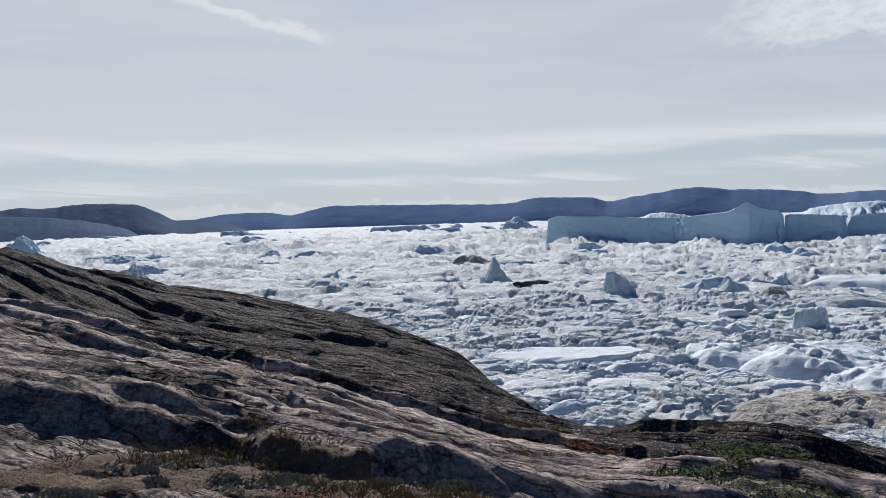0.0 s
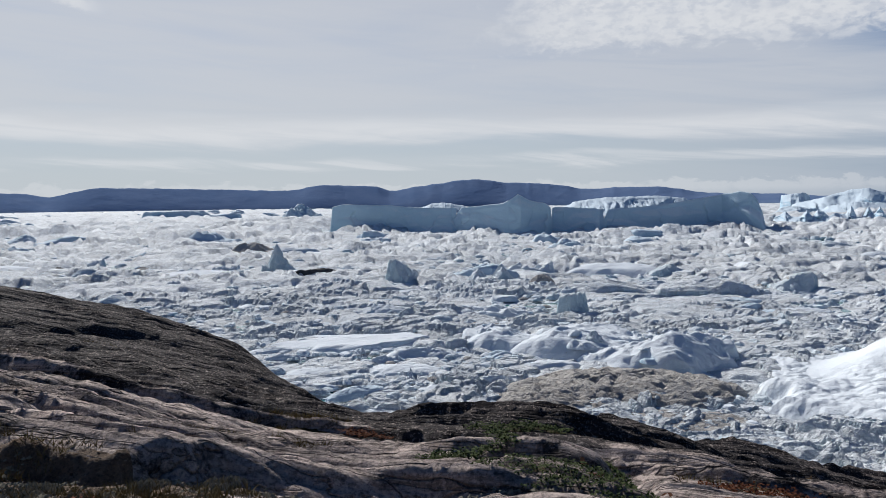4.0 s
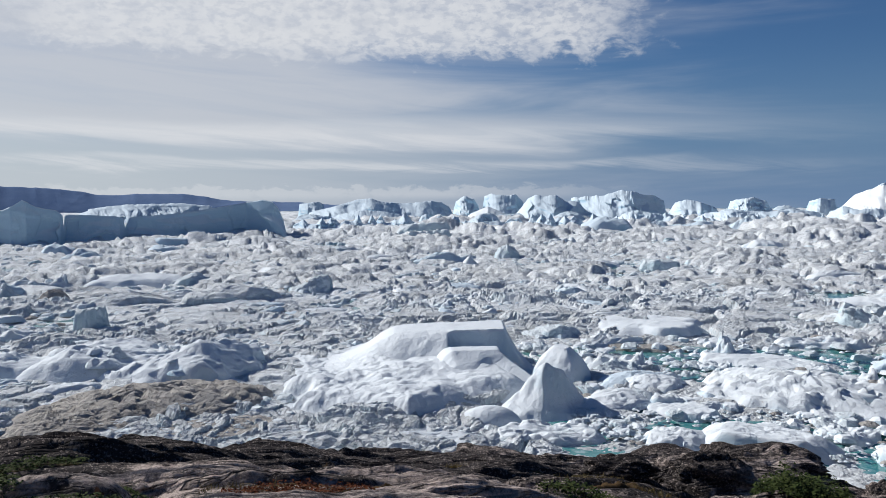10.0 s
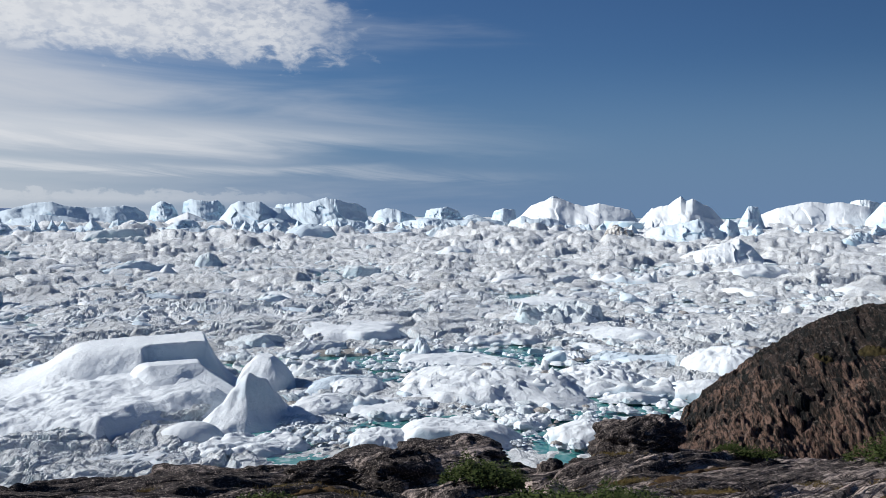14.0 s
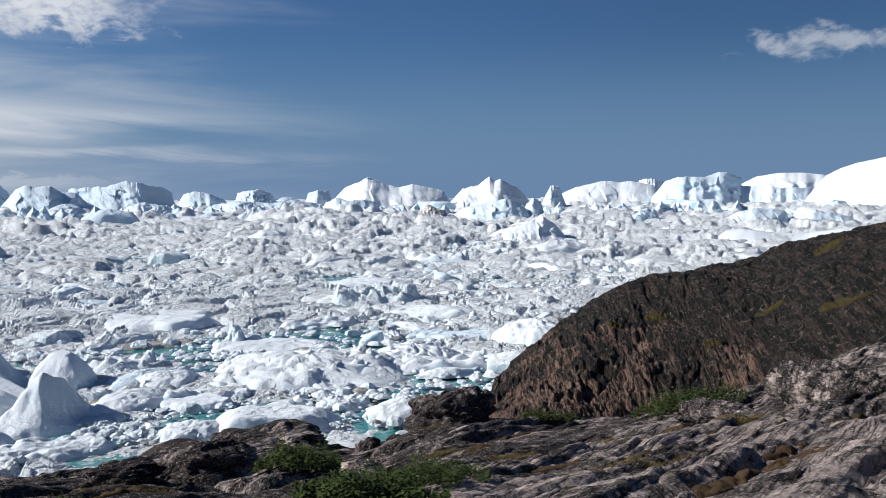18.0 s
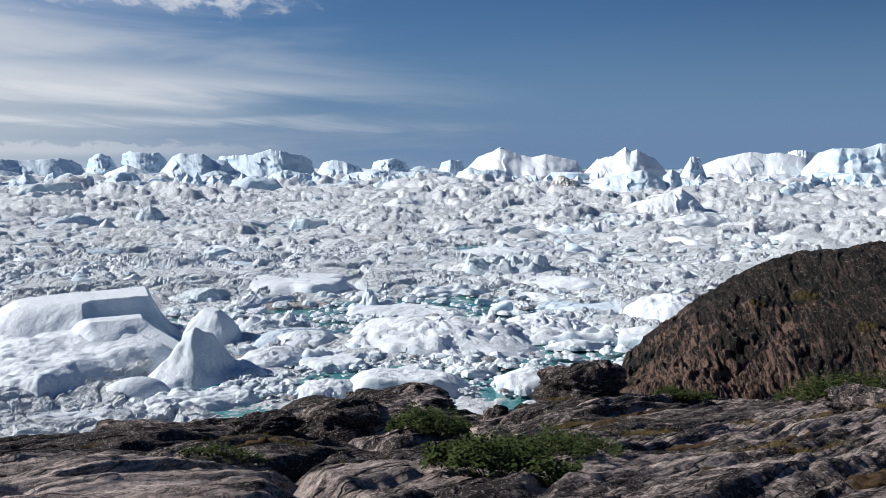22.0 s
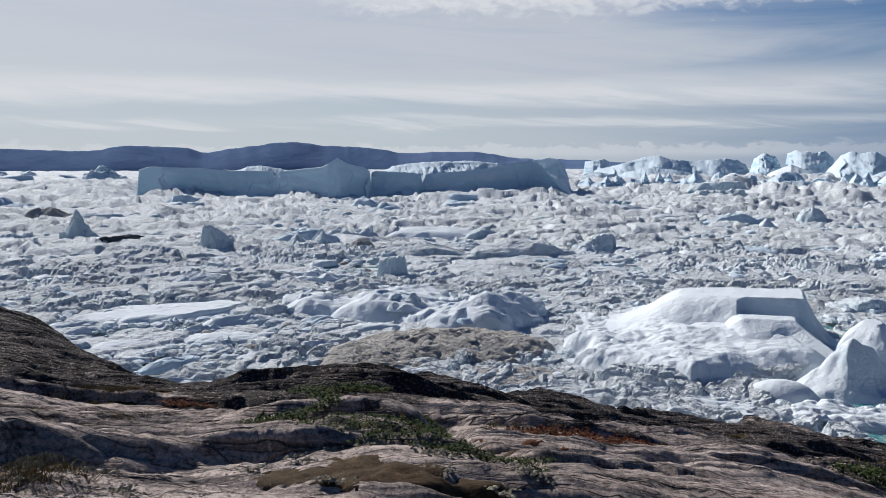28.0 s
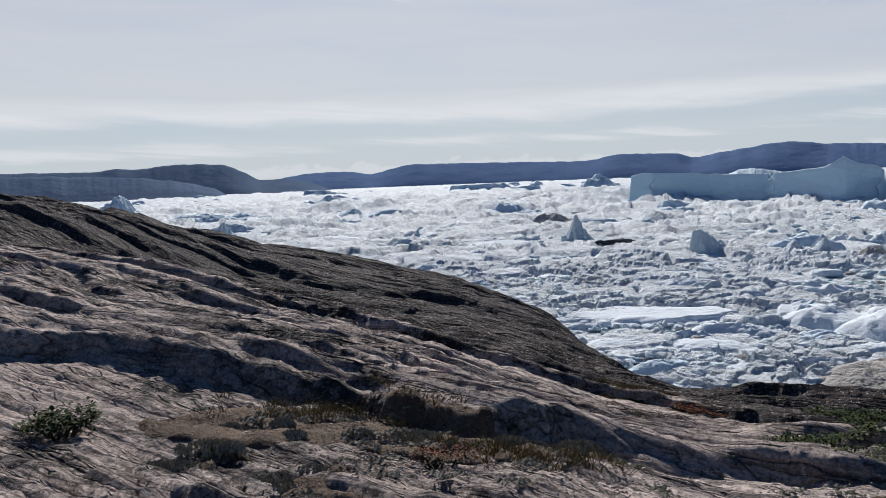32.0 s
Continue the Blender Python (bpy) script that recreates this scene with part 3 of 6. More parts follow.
def build_shore():
    su = np.linspace(math.asinh(-72 / 8), math.asinh(66 / 8), 800)
    sv = np.linspace(math.asinh(-10 / 8), math.asinh(62 / 8), 690)
    u = np.concatenate([[-300, -200, -140, -100], 8 * np.sinh(su), [90, 140, 200, 300]])
    v = np.concatenate([[-300, -200, -130, -90, -60, -40, -28, -20, -15, -12], 8 * np.sinh(sv)])
    U, V = np.meshgrid(u, v)
    gap = np.maximum(np.abs(np.gradient(v))[:, None], 0.5 * np.abs(np.gradient(u))[None, :])
    X, Y = to_plan(U, V)
    Z = np.maximum(rock_top(X, Y, np.minimum(gap, 3.0)), -3.0)
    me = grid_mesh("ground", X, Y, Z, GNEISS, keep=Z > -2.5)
    ob = new("ground", me)
    tagged(ob, "bare banded grey gneiss bedrock sloping to the fjord", "bedrock", kind="structure")
    return ob


ground = build_shore()


def outcrop_height(b, r):
    crest = curve(b, [85.2, 87.54, 90.39, 94.05, 99.84, 107.06, 112.66, 126.39], [12.5, 10.6, 8.6, 6.7, 5.2, 3.6, 2.0, -1.0])
    foot = curve(b, [84.69, 89.17, 95.88, 100.96, 105.03, 110.12, 126.39], [36, 35, 37, 40, 41, 38, 34])
    brow = foot + curve(b, [84.69, 88.76, 95.88, 105.03, 126.39], [5, 9, 13, 16, 22])
    base = curve(b, [84.69, 95.88, 100.96, 110.12, 126.39], [11.6, 11.2, 10.6, 8.2, 6.0])
    s = np.clip((r - foot) / (brow - foot), 0, 1)
    z = EYE - (base + (crest - base) * np.sin(s * np.pi / 2) ** 0.8)
    over = np.maximum(r - brow, 0)
    z = z - 0.02 * over ** 2 - 0.12 * over
    return np.where(r < foot, z - (foot - r) * 0.9, z)


def outcrop_top(B, R):
    X, Y = R * np.sin(np.radians(B)), R * np.cos(np.radians(B))
    Z = outcrop_height(B, R) - smooth(B, 87.23, 84.18) * 9
    side = -Y + 0.35 * Z
    wob = fbm(X * 0.25, Y * 0.25, 3, 3)
    slope = smooth(Z - (EYE - 13), 0, 5)
    rib = np.abs(fbm(side * 0.55 + 0.6 * wob, X * 0.10 + Z * 0.12, 3, 61))
    rib2 = np.abs(fbm(side * 1.7 + 0.8 * wob, X * 0.30 + Z * 0.3, 3, 62))
    rib3 = np.abs(fbm(side * 4.0 + wob, X * 0.9 + Z * 0.8, 2, 68))
    f1, f2, h, a, c, ox, oy = cells(side * 0.55 + 0.7 * wob, (X * 0.5 + Z * 0.6) * 0.5 + 0.5 * wob, 64)
    block = h * 0.8 + (a - 0.5) * ox * 1.2 + (c - 0.5) * oy * 1.2 - 0.35 * (1 - smooth(f2 - f1, 0.0, 0.14))
    g1, g2, h2, a2, c2, ox2, oy2 = cells(side * 1.5 + wob, (X * 0.5 + Z * 0.6) * 1.3 + wob, 65)
    chip = h2 * 0.5 + (a2 - 0.5) * ox2 + (c2 - 0.5) * oy2 - 0.3 * (1 - smooth(g2 - g1, 0.0, 0.16))
    g1, g2, h3, a3, c3, ox3, oy3 = cells(side * 3.6 + 2 * wob, (X * 0.5 + Z * 0.6) * 3.0 + wob, 69)
    grain = h3 * 0.6 + (a3 - 0.5) * ox3 + (c3 - 0.5) * oy3 - 0.3 * (1 - smooth(g2 - g1, 0.0, 0.2))
    fine = 1 - 0.4 * smooth(Z, EYE - 9.5, EYE - 5.5)
    Z = Z - 0.55 + fine * (0.42 * (block - 0.4) + 0.26 * chip + 0.20 * grain - 0.14 * rib - 0.10 * rib2 - 0.08 * rib3) + 0.7 * fbm(X * 0.13, Y * 0.13, 3, 19) + 0.45
    return X, Y, Z


def build_outcrop():
    B, R = np.meshgrid(np.linspace(84.18, 127.5, 560), 33 + 42 * np.linspace(0, 1, 330) ** 1.25)
    me = grid_mesh("rock_outcrop", *outcrop_top(B, R), RED_GNEISS)
    root = new("rock_outcrop", None)
    part("rock_face", me, root)
    for k, (b, r, wide, deep) in enumerate(((98.93, 46.5, 0.9, 0.4), (106.05, 46.0, 1.0, 0.35), (110.62, 42.5, 1.4, 0.4), (95.88, 45.0, 0.6, 0.35), (109.61, 52.5, 1.1, 0.6), (102.49, 43.5, 0.7, 0.35))):
        db = math.degrees(wide / r)
        B, R = np.meshgrid(np.linspace(b - db, b + db, 34), np.linspace(r - deep, r + deep, 26))
        X, Y, Z = outcrop_top(B, R)
        edge = 1 - np.hypot((B - b) / db, (R - r) / deep) + 0.3 * fbm(X * 1.1, Y * 1.1, 2, 31 + k)
        Z = Z + 0.10 - 0.4 * (1 - smooth(edge, 0.0, 0.3)) + 0.05 * fbm(X * 5, Y * 5, 2, 33)
        part("moss_cushion", grid_mesh("moss_cushion", X, Y, Z, OLIVE_MOSS), root, "olive-green moss cushion on a ledge")
    return tagged(root, "dark rust-stained rounded rock outcrop above the shore", "outcrop")


outcrop = build_outcrop()

# ---- the fjord ----


def build_sea():
    b, r = np.linspace(0, 360, 181)[:-1], np.array([20.0, 60, 150, 400, 1000, 2500, 4950])
    B, R = np.meshgrid(b, r)
    me = grid_mesh("water", R * np.sin(np.radians(B)), R * np.cos(np.radians(B)), R * 0 - 0.25, WATER, closed=True)
    tagged(new("water", me), "turquoise meltwater of the fjord between ice floes", "water", kind="structure")


build_sea()


def pack_height(X, Y, R):
    """Top of the brash: flat floes and heaps of rubble of several sizes, with sunken gaps between."""
    wx, wy = X + 2.5 * fbm(X * 0.09, Y * 0.09, 3, 3), Y + 2.5 * fbm(X * 0.09, Y * 0.09, 3, 4)
    far = np.clip(R / 110, 0.6, 8) ** 0.5
    k1, k2, calm, q1, q2, ox, oy = cells(wx / 13, wy / 13, 95)
    quiet = np.where(calm > 0.6, 0.35, 1.15)
    zone = smooth(fbm(X * 0.02, Y * 0.02, 2, 97), -0.25, 0.35)
    z = np.zeros(X.shape)
    for size, amp, seed in ((0.9, 0.24, 5), (2.2, 0.55, 15), (5.5, 0.9, 25), (13.0, 1.3, 35), (34.0, 2.0, 45), (80.0, 3.2, 55)):
        keep = smooth(size, 0.008 * R, 0.016 * R) * (1 - smooth(size, 0.10 * R, 0.3 * R))
        f1, f2, h, tx, ty, ox, oy = cells(wx / size, wy / size, seed)
        gap = smooth(f2 - f1, 0.0, 0.16)
        top = h ** 2.4 * (0.3 + 1.0 * zone) + (tx - 0.5) * ox * 1.1 + (ty - 0.5) * oy * 1.1
        cap = 0.30 + 0.35 * tx
        top = np.where(top > cap, cap + 0.25 * (top - cap), top) * 1.15
        part_k = keep * amp * (gap * top - (1 - gap) * 0.34 + 0.30 * (0.35 - np.abs(fbm(wx * 0.8 / size, wy * 0.8 / size, 3, seed + 3))))
        z = z + (part_k * quiet if size < 12 else part_k)
    z = z * (0.66 + 0.42 * smooth(R, 90, 230) + 0.5 * smooth(R, 230, 500))
    return z + 0.5 * fbm(X * 0.035, Y * 0.035, 3, 7) + 0.06 * fbm(X * 1.1, Y * 1.1, 2, 8) + 0.15


# open leads: bearing, distance, radius
POOLS = ((55.2, 66.5, 4.0), (61.81, 74, 4.0), (66.39, 66, 3.5), (66.9, 84, 3.5), (75.54, 172, 8), (88.25, 82, 4.5), (34.35, 76, 1.8), (9.95, 90, 2.6), (7.2, 73, 3.0), (80.62, 77, 3.5), (84.69, 100, 4))


def build_pack():
    b = np.linspace(-38, 114, 1240)
    r = np.concatenate([EYE / np.tan(np.linspace(math.atan(EYE / 54), math.atan(EYE / 560), 440)), EYE / np.tan(np.linspace(math.atan(EYE / 566), math.atan(EYE / 3400), 84))])
    B, R = np.meshgrid(b, r)
    X, Y = R * np.sin(np.radians(B)), R * np.cos(np.radians(B))
    Z = pack_height(X, Y, R)
    open_water = smooth(B, 50, 62) * smooth(R, 125, 85) * (0.42 + 0.9 * np.clip(fbm(X * 0.05, Y * 0.05, 2, 70), -0.3, 1))
    Z = Z - open_water * 0.95 + 0.22 * smooth(R, 110, 200)
    for b0, r0, wide in POOLS:
        c = at(b0, r0)
        away = np.hypot(X - c.x, Y - c.y) + 1.5 * fbm(X * 0.3, Y * 0.3, 2, 71)
        Z = Z - 0.9 * smooth(away, wide * 1.15, wide * 0.75)
    c = at(47, 84)
    Z = Z - 1.3 * smooth(np.hypot(X - c.x, Y - c.y), 15, 9)
    # crowded rubble towards the bergs
    heap = smooth(R, 330, 620) * smooth(B, 34, 46) * (1 - 0.5 * smooth(R, 1200, 2200))
    for size, amp, seed in ((14.0, 1.8, 105), (36.0, 4.2, 115)):
        f1, f2, h, tx, ty, ox, oy = cells(X / size + 0.4 * fbm(X / size, Y / size, 2, seed), Y / size, seed)
        Z = Z + heap * amp * smooth(f2 - f1, 0.0, 0.5) * np.clip(h ** 2 * 1.2 + (tx - 0.5) * ox + (ty - 0.5) * oy - 0.15, 0, 1)
    me = grid_mesh("brash_ice", X, Y, Z, PACK_ICE)
    # broken edges are crisp near the shore
    worn = 0.25 * (R[:-1, :-1] + R[1:, :-1] + R[:-1, 1:] + R[1:, 1:]).ravel() > 170
    me.polygons.foreach_set("use_smooth", worn)
    tagged(new("brash_ice", me), "packed white and silt-grey brash ice covering the fjord", "brash ice", kind="stuff")


build_pack()

# ---- hills across the fjord ----


def hill_range(name, label, bearings, heights, distance, depth, mat, seed, rough):
    b = np.linspace(bearings[0], bearings[-1], 420)
    s = np.linspace(0, 1, 16)
    B, S = np.meshgrid(b, s)
    top = curve(b, bearings, heights)
    top = top + rough * fbm(b * 0.9, b * 0 + seed, 5, seed) * smooth(top, -5, 30)
    R = distance + S * depth
    rise = np.clip(S * 1.08, 0, 1) ** 0.85
    X, Y = R * np.sin(np.radians(B)), R * np.cos(np.radians(B))
    Z = -6 + (np.maximum(top, 0)[None, :] + 6) * rise + rough * 2.2 * fbm(X * 0.006, Y * 0.006, 4, seed + 5) * rise * (1 - rise)
    return tagged(new(name, grid_mesh(name, X, Y, Z, mat)), label, "hills", kind="structure")


def rises(elevations, distance):
    return [EYE + distance * math.tan(radians(e)) for e in elevations]


FAR = 4700.0
hill_range("backdrop_hills_far", "long rocky range across the fjord, coloured haze blue",
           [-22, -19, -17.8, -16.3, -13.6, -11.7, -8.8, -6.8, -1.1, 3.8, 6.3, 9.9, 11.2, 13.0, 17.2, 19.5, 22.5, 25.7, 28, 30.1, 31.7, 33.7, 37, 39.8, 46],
           rises([0.0, 0.4, 0.71, 0.91, 0.98, 0.74, 1.29, 1.28, 1.16, 1.04, 1.39, 1.29, 0.97, 1.2, 1.68, 1.47, 1.29, 0.9, 0.98, 0.98, 0.78, 0.5, 0.41, 0.24, -0.2], FAR), FAR - 420, 400, FAR_HAZE_HILL, 3, 4.0)
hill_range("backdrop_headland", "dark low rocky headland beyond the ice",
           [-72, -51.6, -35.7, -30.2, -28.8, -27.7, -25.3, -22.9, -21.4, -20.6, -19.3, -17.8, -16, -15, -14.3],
           rises([2.6, 2.2, 1.6, 1.55, 1.71, 1.63, 1.86, 1.87, 1.58, 1.22, 0.62, 0.63, 0.27, -0.06, -0.4], 3300), 3000, 320, NEAR_HAZE_HILL, 9, 3.0)
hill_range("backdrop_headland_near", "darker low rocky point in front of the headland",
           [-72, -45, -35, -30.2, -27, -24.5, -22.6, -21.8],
           rises([2.0, 1.7, 1.4, 1.2, 1.0, 0.62, 0.1, -0.3], 2600), 2380, 240, NEAR_HAZE_HILL, 12, 3.0)

# ---- icebergs and floes ----


# every form has its own frame: u to the right, v away from the shore, z up from the water


def local(width, depth, nu, nv):
    return np.meshgrid(np.linspace(-width / 2, width / 2, nu), np.linspace(-depth / 2, depth / 2, nv))


def form(w, d, h, style, seed, around=64, rings=24, crag=0.06):
    """One ice form of width w, depth d and height h, worn by melt: cliffs on some sides, ramps on others."""
    g = random.Random(seed * 7919 + 13)
    th = np.linspace(0, 2 * np.pi, around + 1)[:-1]
    t = np.linspace(0, 1, rings)
    T, RHO = np.meshgrid(th, 1 - (1 - t) ** 1.7)
    c, k = np.cos(T), np.sin(T)
    p = 2.0 + 1.6 * g.random()
    out = (np.abs(c) ** p + np.abs(k) ** p) ** (-1 / p)
    out = out * (1 + 0.20 * fbm(c * 1.1 + seed * 1.7, k * 1.1, 2, seed) + 0.07 * fbm(c * 3.5, k * 3.5 + seed, 3, seed + 2))
    x, y = RHO * out * c, RHO * out * k
    U, V = x * w / 2, y * d / 2
    n1 = fbm(x * 1.5 + seed * 3.7, y * 1.5, 4, seed)
    n2 = fbm(x * 5.5, y * 5.5 + seed, 3, seed + 5)
    flat = 9.0 * np.ones(x.shape)
    for _ in range(6):
        a = g.uniform(0, 6.28)
        flat = np.minimum(flat, g.uniform(0.72, 1.0) - g.uniform(0.15, 0.95) * (x * math.cos(a) + y * math.sin(a)) + 0.10 * n1)
    flip = 1 if seed % 2 else -1
    if style == "slab":
        top = 0.84 + 0.10 * x * flip - 0.04 * y + 0.06 * n1
        wall = (0.10, 0.55)
    elif style == "dome":
        top = 1.0 - 0.50 * (x * x + y * y) ** 0.9 + 0.10 * n1
        wall = (0.12, 0.5)
    elif style == "wedge":
        top = np.minimum(0.35 + 0.62 * smooth(x * flip + 0.15 * n1, -0.9, 0.6), flat + 0.15)
        wall = (0.08, 0.5)
    elif style == "peak":
        e = 1.15 * np.sqrt((x - 0.15 * flip) ** 2 * 1.2 + (y - 0.1) ** 2 * 0.4 + 0.03) - 0.2 + 0.34 * n1
        top = np.maximum(1.0 - e, 0.30 + 0.12 * n1)
        wall = (0.05, 0.5)
    elif style == "twin":
        a1 = 1.0 - 1.5 * np.abs(x - 0.42) - 0.35 * np.abs(y) + 0.15 * n1
        a2 = 0.85 - 1.3 * np.abs(x + 0.42) - 0.3 * np.abs(y) + 0.15 * n1
        top = np.maximum(np.maximum(a1, a2), 0.32 + 0.1 * n1)
        wall = (0.04, 0.4)
    elif style == "rubble":
        f1, f2, a, b, q, ox, oy = cells(x * 2.2 + seed + 0.3 * n1, y * 2.2 + 0.2 * n2, seed)
        top = 0.5 + 0.20 * n1 + smooth(f2 - f1, -0.05, 0.45) * (a * 0.40 + 0.45 * (b - 0.5) * ox + 0.4 * (q - 0.5) * oy)
        wall = (0.10, 0.5)
    else:
        top = np.maximum(flat, 0.25 + 0.15 * n1)
        wall = (0.05, 0.5)
    side = smooth(fbm(c * 0.9 + seed, k * 0.9, 2, seed + 8), -0.35, 0.45)
    s = wall[0] + (wall[1] - wall[0]) * side
    m = np.clip((1 - RHO) / s, 0, 1)
    m = m * (2 - m)
    Z = h * (m * np.maximum(top, 0.12) + m * 0.045 * n2 - m * crag * np.abs(fbm(x * 7, y * 7, 3, seed + 4)))
    return U, V, Z - 0.03 * h


def iceberg(name, bearing, distance, w, d, h, style, mat, seed, label, category="iceberg", res=70, turn=0.0, group=""):
    U, V, Z = form(w, d, h, style, seed, int(res * 1.3), int(res * 0.45), 0.22 if mat is BERG_ICE and style not in ("dome", "slab") else 0.34 if name in ("rough_floe", "dirty_floe") else 0.06)
    me = grid_mesh(name, U, V, Z - 0.30, mat, closed=True)
    lumps = LUMPS.get(name, 0)
    ob = new(name, None if lumps else me)
    if lumps:
        part("ice_body", me, ob)
        g = random.Random(seed)
        for _ in range(lumps):
            i, j = g.randrange(1, int(U.shape[0] * 0.72)), g.randrange(U.shape[1])
            s = g.uniform(0.10, 0.24) * min(w, d)
            piece = part("ice_lump", g.choice(CHUNKS), ob)
            piece.matrix_local = Matrix.Translation((U[i, j], V[i, j], Z[i, j] - 0.42 - 0.06 * s)) @ Matrix.Rotation(g.uniform(0, 6.28), 4, "Z") @ Matrix.Diagonal((s, s * g.uniform(0.6, 1), s * g.uniform(0.7, 1.2), 1))
    ob.matrix_world = Matrix.Translation(at(bearing, distance)) @ Matrix.Rotation(radians(turn - bearing), 4, "Z")
    return tagged(ob, label, category, group)


def crest_mesh(name, bearings, elevations, distance, lean, depth, mat, seed, rough=0.06, relief=1.0, front=None, across=220, craggy=1.0, dip=0.2, snow=0.0):
    """A berg whose crest rises to the given elevations over the eye: a fluted, slumped face towards the shore, a worn top that falls away behind."""
    mid = 0.5 * (bearings[0] + bearings[-1])
    b = np.linspace(bearings[0], bearings[-1], across)
    s = (b - bearings[0]) / (bearings[-1] - bearings[0])
    arc = np.radians(b - mid) * distance
    wide = arc[-1] - arc[0]
    rise = np.interp(b, bearings, elevations)
    if front is None:
        face0 = distance + depth * 0.55 * (2 * s - 1) ** 2 + 0.10 * wide * fbm(arc * 3.0 / wide + seed, arc * 0 + 2.0, 3, seed)
    else:
        face0 = distance + np.interp(b, *front)
    size = max(6.0, 0.6 * np.max(EYE + distance * np.tan(np.radians(elevations))))
    high = EYE + (face0 + lean) * np.tan(np.radians(rise))
    body = np.clip(high / size, 0, 1)
    crest = rough * size * body * (fbm(arc * 2.2 / size, arc * 0 + seed, 4, seed + 1) - 0.5 * np.abs(fbm(arc * 5.0 / size, arc * 0 + seed, 3, seed + 2)))
    ease = np.convolve(np.pad(high, 9, mode="edge"), np.ones(19) / 19, "valid")
    nf, nt = 30, 20
    f = np.linspace(0, 1, nf)[:, None]
    zf = (ease + (high - ease) * f ** 2) * f ** (0.8 if snow else 0.9) + crest * f ** 5
    A = arc[None, :] + 0 * f
    step = fbm(A * 0.8 / size + seed, zf * 1.0 / size, 2, seed + 3)
    f1, f2, h1, h2, h3, ox, oy = cells(A * 1.1 / size + 0.5 * step, zf * 0.8 / size + 0.3 * A / size, seed + 4)
    pane = (h1 - 0.5) + (h2 - 0.5) * ox * 1.6 + (h3 - 0.5) * oy * 1.2
    flute = np.abs(fbm(A * 1.7 / size + 0.8 * zf / size, zf * 1.5 / size + seed, 3, seed + 5))
    tier = smooth(fbm(A * 0.6 / size, zf * 1.6 / size, 2, seed + 6), -0.3, 0.3)
    push = relief * size * (0.26 * step + 0.26 * pane + 0.10 * craggy * flute + 0.14 * tier) * np.sin(np.clip(f * 1.15, 0, 1) * np.pi) ** 0.6
    RF = face0[None, :] + lean * (f ** (1.5 if snow else 1.3)) + push
    g = np.linspace(0, 1, nt + 1)[1:, None]
    A2 = arc[None, :] + 0 * g
    RT = (face0 + lean)[None, :] + depth * g ** 1.3
    lump = fbm(A2 * 2.0 / size, RT * 2.0 / size, 4, seed + 7) - np.abs(fbm(A2 * 4.0 / size, RT * 4.0 / size, 3, seed + 8))
    ZT = (high + crest * (1 - g))* (1 - dip * g ** 0.8) + rough * 1.6 * size * craggy * lump * np.sin(np.pi * np.clip(g * 1.3, 0, 1)) * body[None, :]
    ZT = ZT * (1 - smooth(g, 0.7, 1.0)) - 1.0 * (g > 0.99)
    low = np.full((1, across), -1.5)
    R = np.concatenate([RF[:1] - 0.3, RF, RT])
    Z = np.concatenate([low, np.maximum(zf, -1.5), np.maximum(ZT, -1.5)])
    B = np.radians(b)[None, :] + 0 * R
    return grid_mesh(name, R * np.sin(B), R * np.cos(B), Z, mat)


def crest_berg(label, bearings, elevations, distance, lean, depth, mat, seed, **more):
    tall = EYE + distance * math.tan(radians(max(elevations)))
    ob = new("iceberg", crest_mesh("iceberg", bearings, elevations, distance, lean + 0.8 * tall, depth, mat, seed, **more))
    return tagged(ob, label, "iceberg")


def build_wall_berg():
    """Long tabular berg: sheer face towards the shore, one peak, a notched lower stretch and a rising western end."""
    root = new("tabular_iceberg", None)
    front = ([6.7, 8.4, 12, 15.6, 16.4, 19.7, 20.6, 22.6, 22.9, 26.2, 26.7, 30, 34.5, 37.3], [48, 26, 2, -14, -22, -50, -52, -44, -26, -18, -2, 12, 24, 4])
    for k, (name, b, e) in enumerate((
            ("east_block", (6.7, 6.95, 7.7, 11.2, 13.1, 15.9), (-2.4, -0.16, 0.02, -0.10, -0.30, -0.33)),
            ("peak_block", (15.8, 16.3, 17.4, 19.3, 19.9, 20.4, 20.9, 21.3, 22.35, 22.75, 22.8), (-1.0, -0.31, -0.24, -0.04, 0.25, 0.62, 0.33, 0.11, -0.08, -0.4, -2.3)),
            ("notch_block", (22.7, 22.85, 23.1, 25.9, 26.4, 26.6), (-2.0, -0.45, -0.36, -0.5, -0.62, -1.8)),
            ("west_block", (26.4, 26.8, 27.3, 29.2, 31.3, 34.1, 35.6, 36.3, 36.7, 37.05, 37.35), (-1.5, -0.62, -0.52, -0.42, -0.15, 0.3, 0.58, 0.43, 0.0, -0.85, -2.3)))):
        part(name, crest_mesh(name, b, e, 470.0, 5.0, 44.0, BERG_ICE, 21 + k, 0.018, 0.42, front, 200, 0.4, 0.10), root)
    return tagged(root, "long flat-topped iceberg with a sheer blue-shaded face", "iceberg")


build_wall_berg()


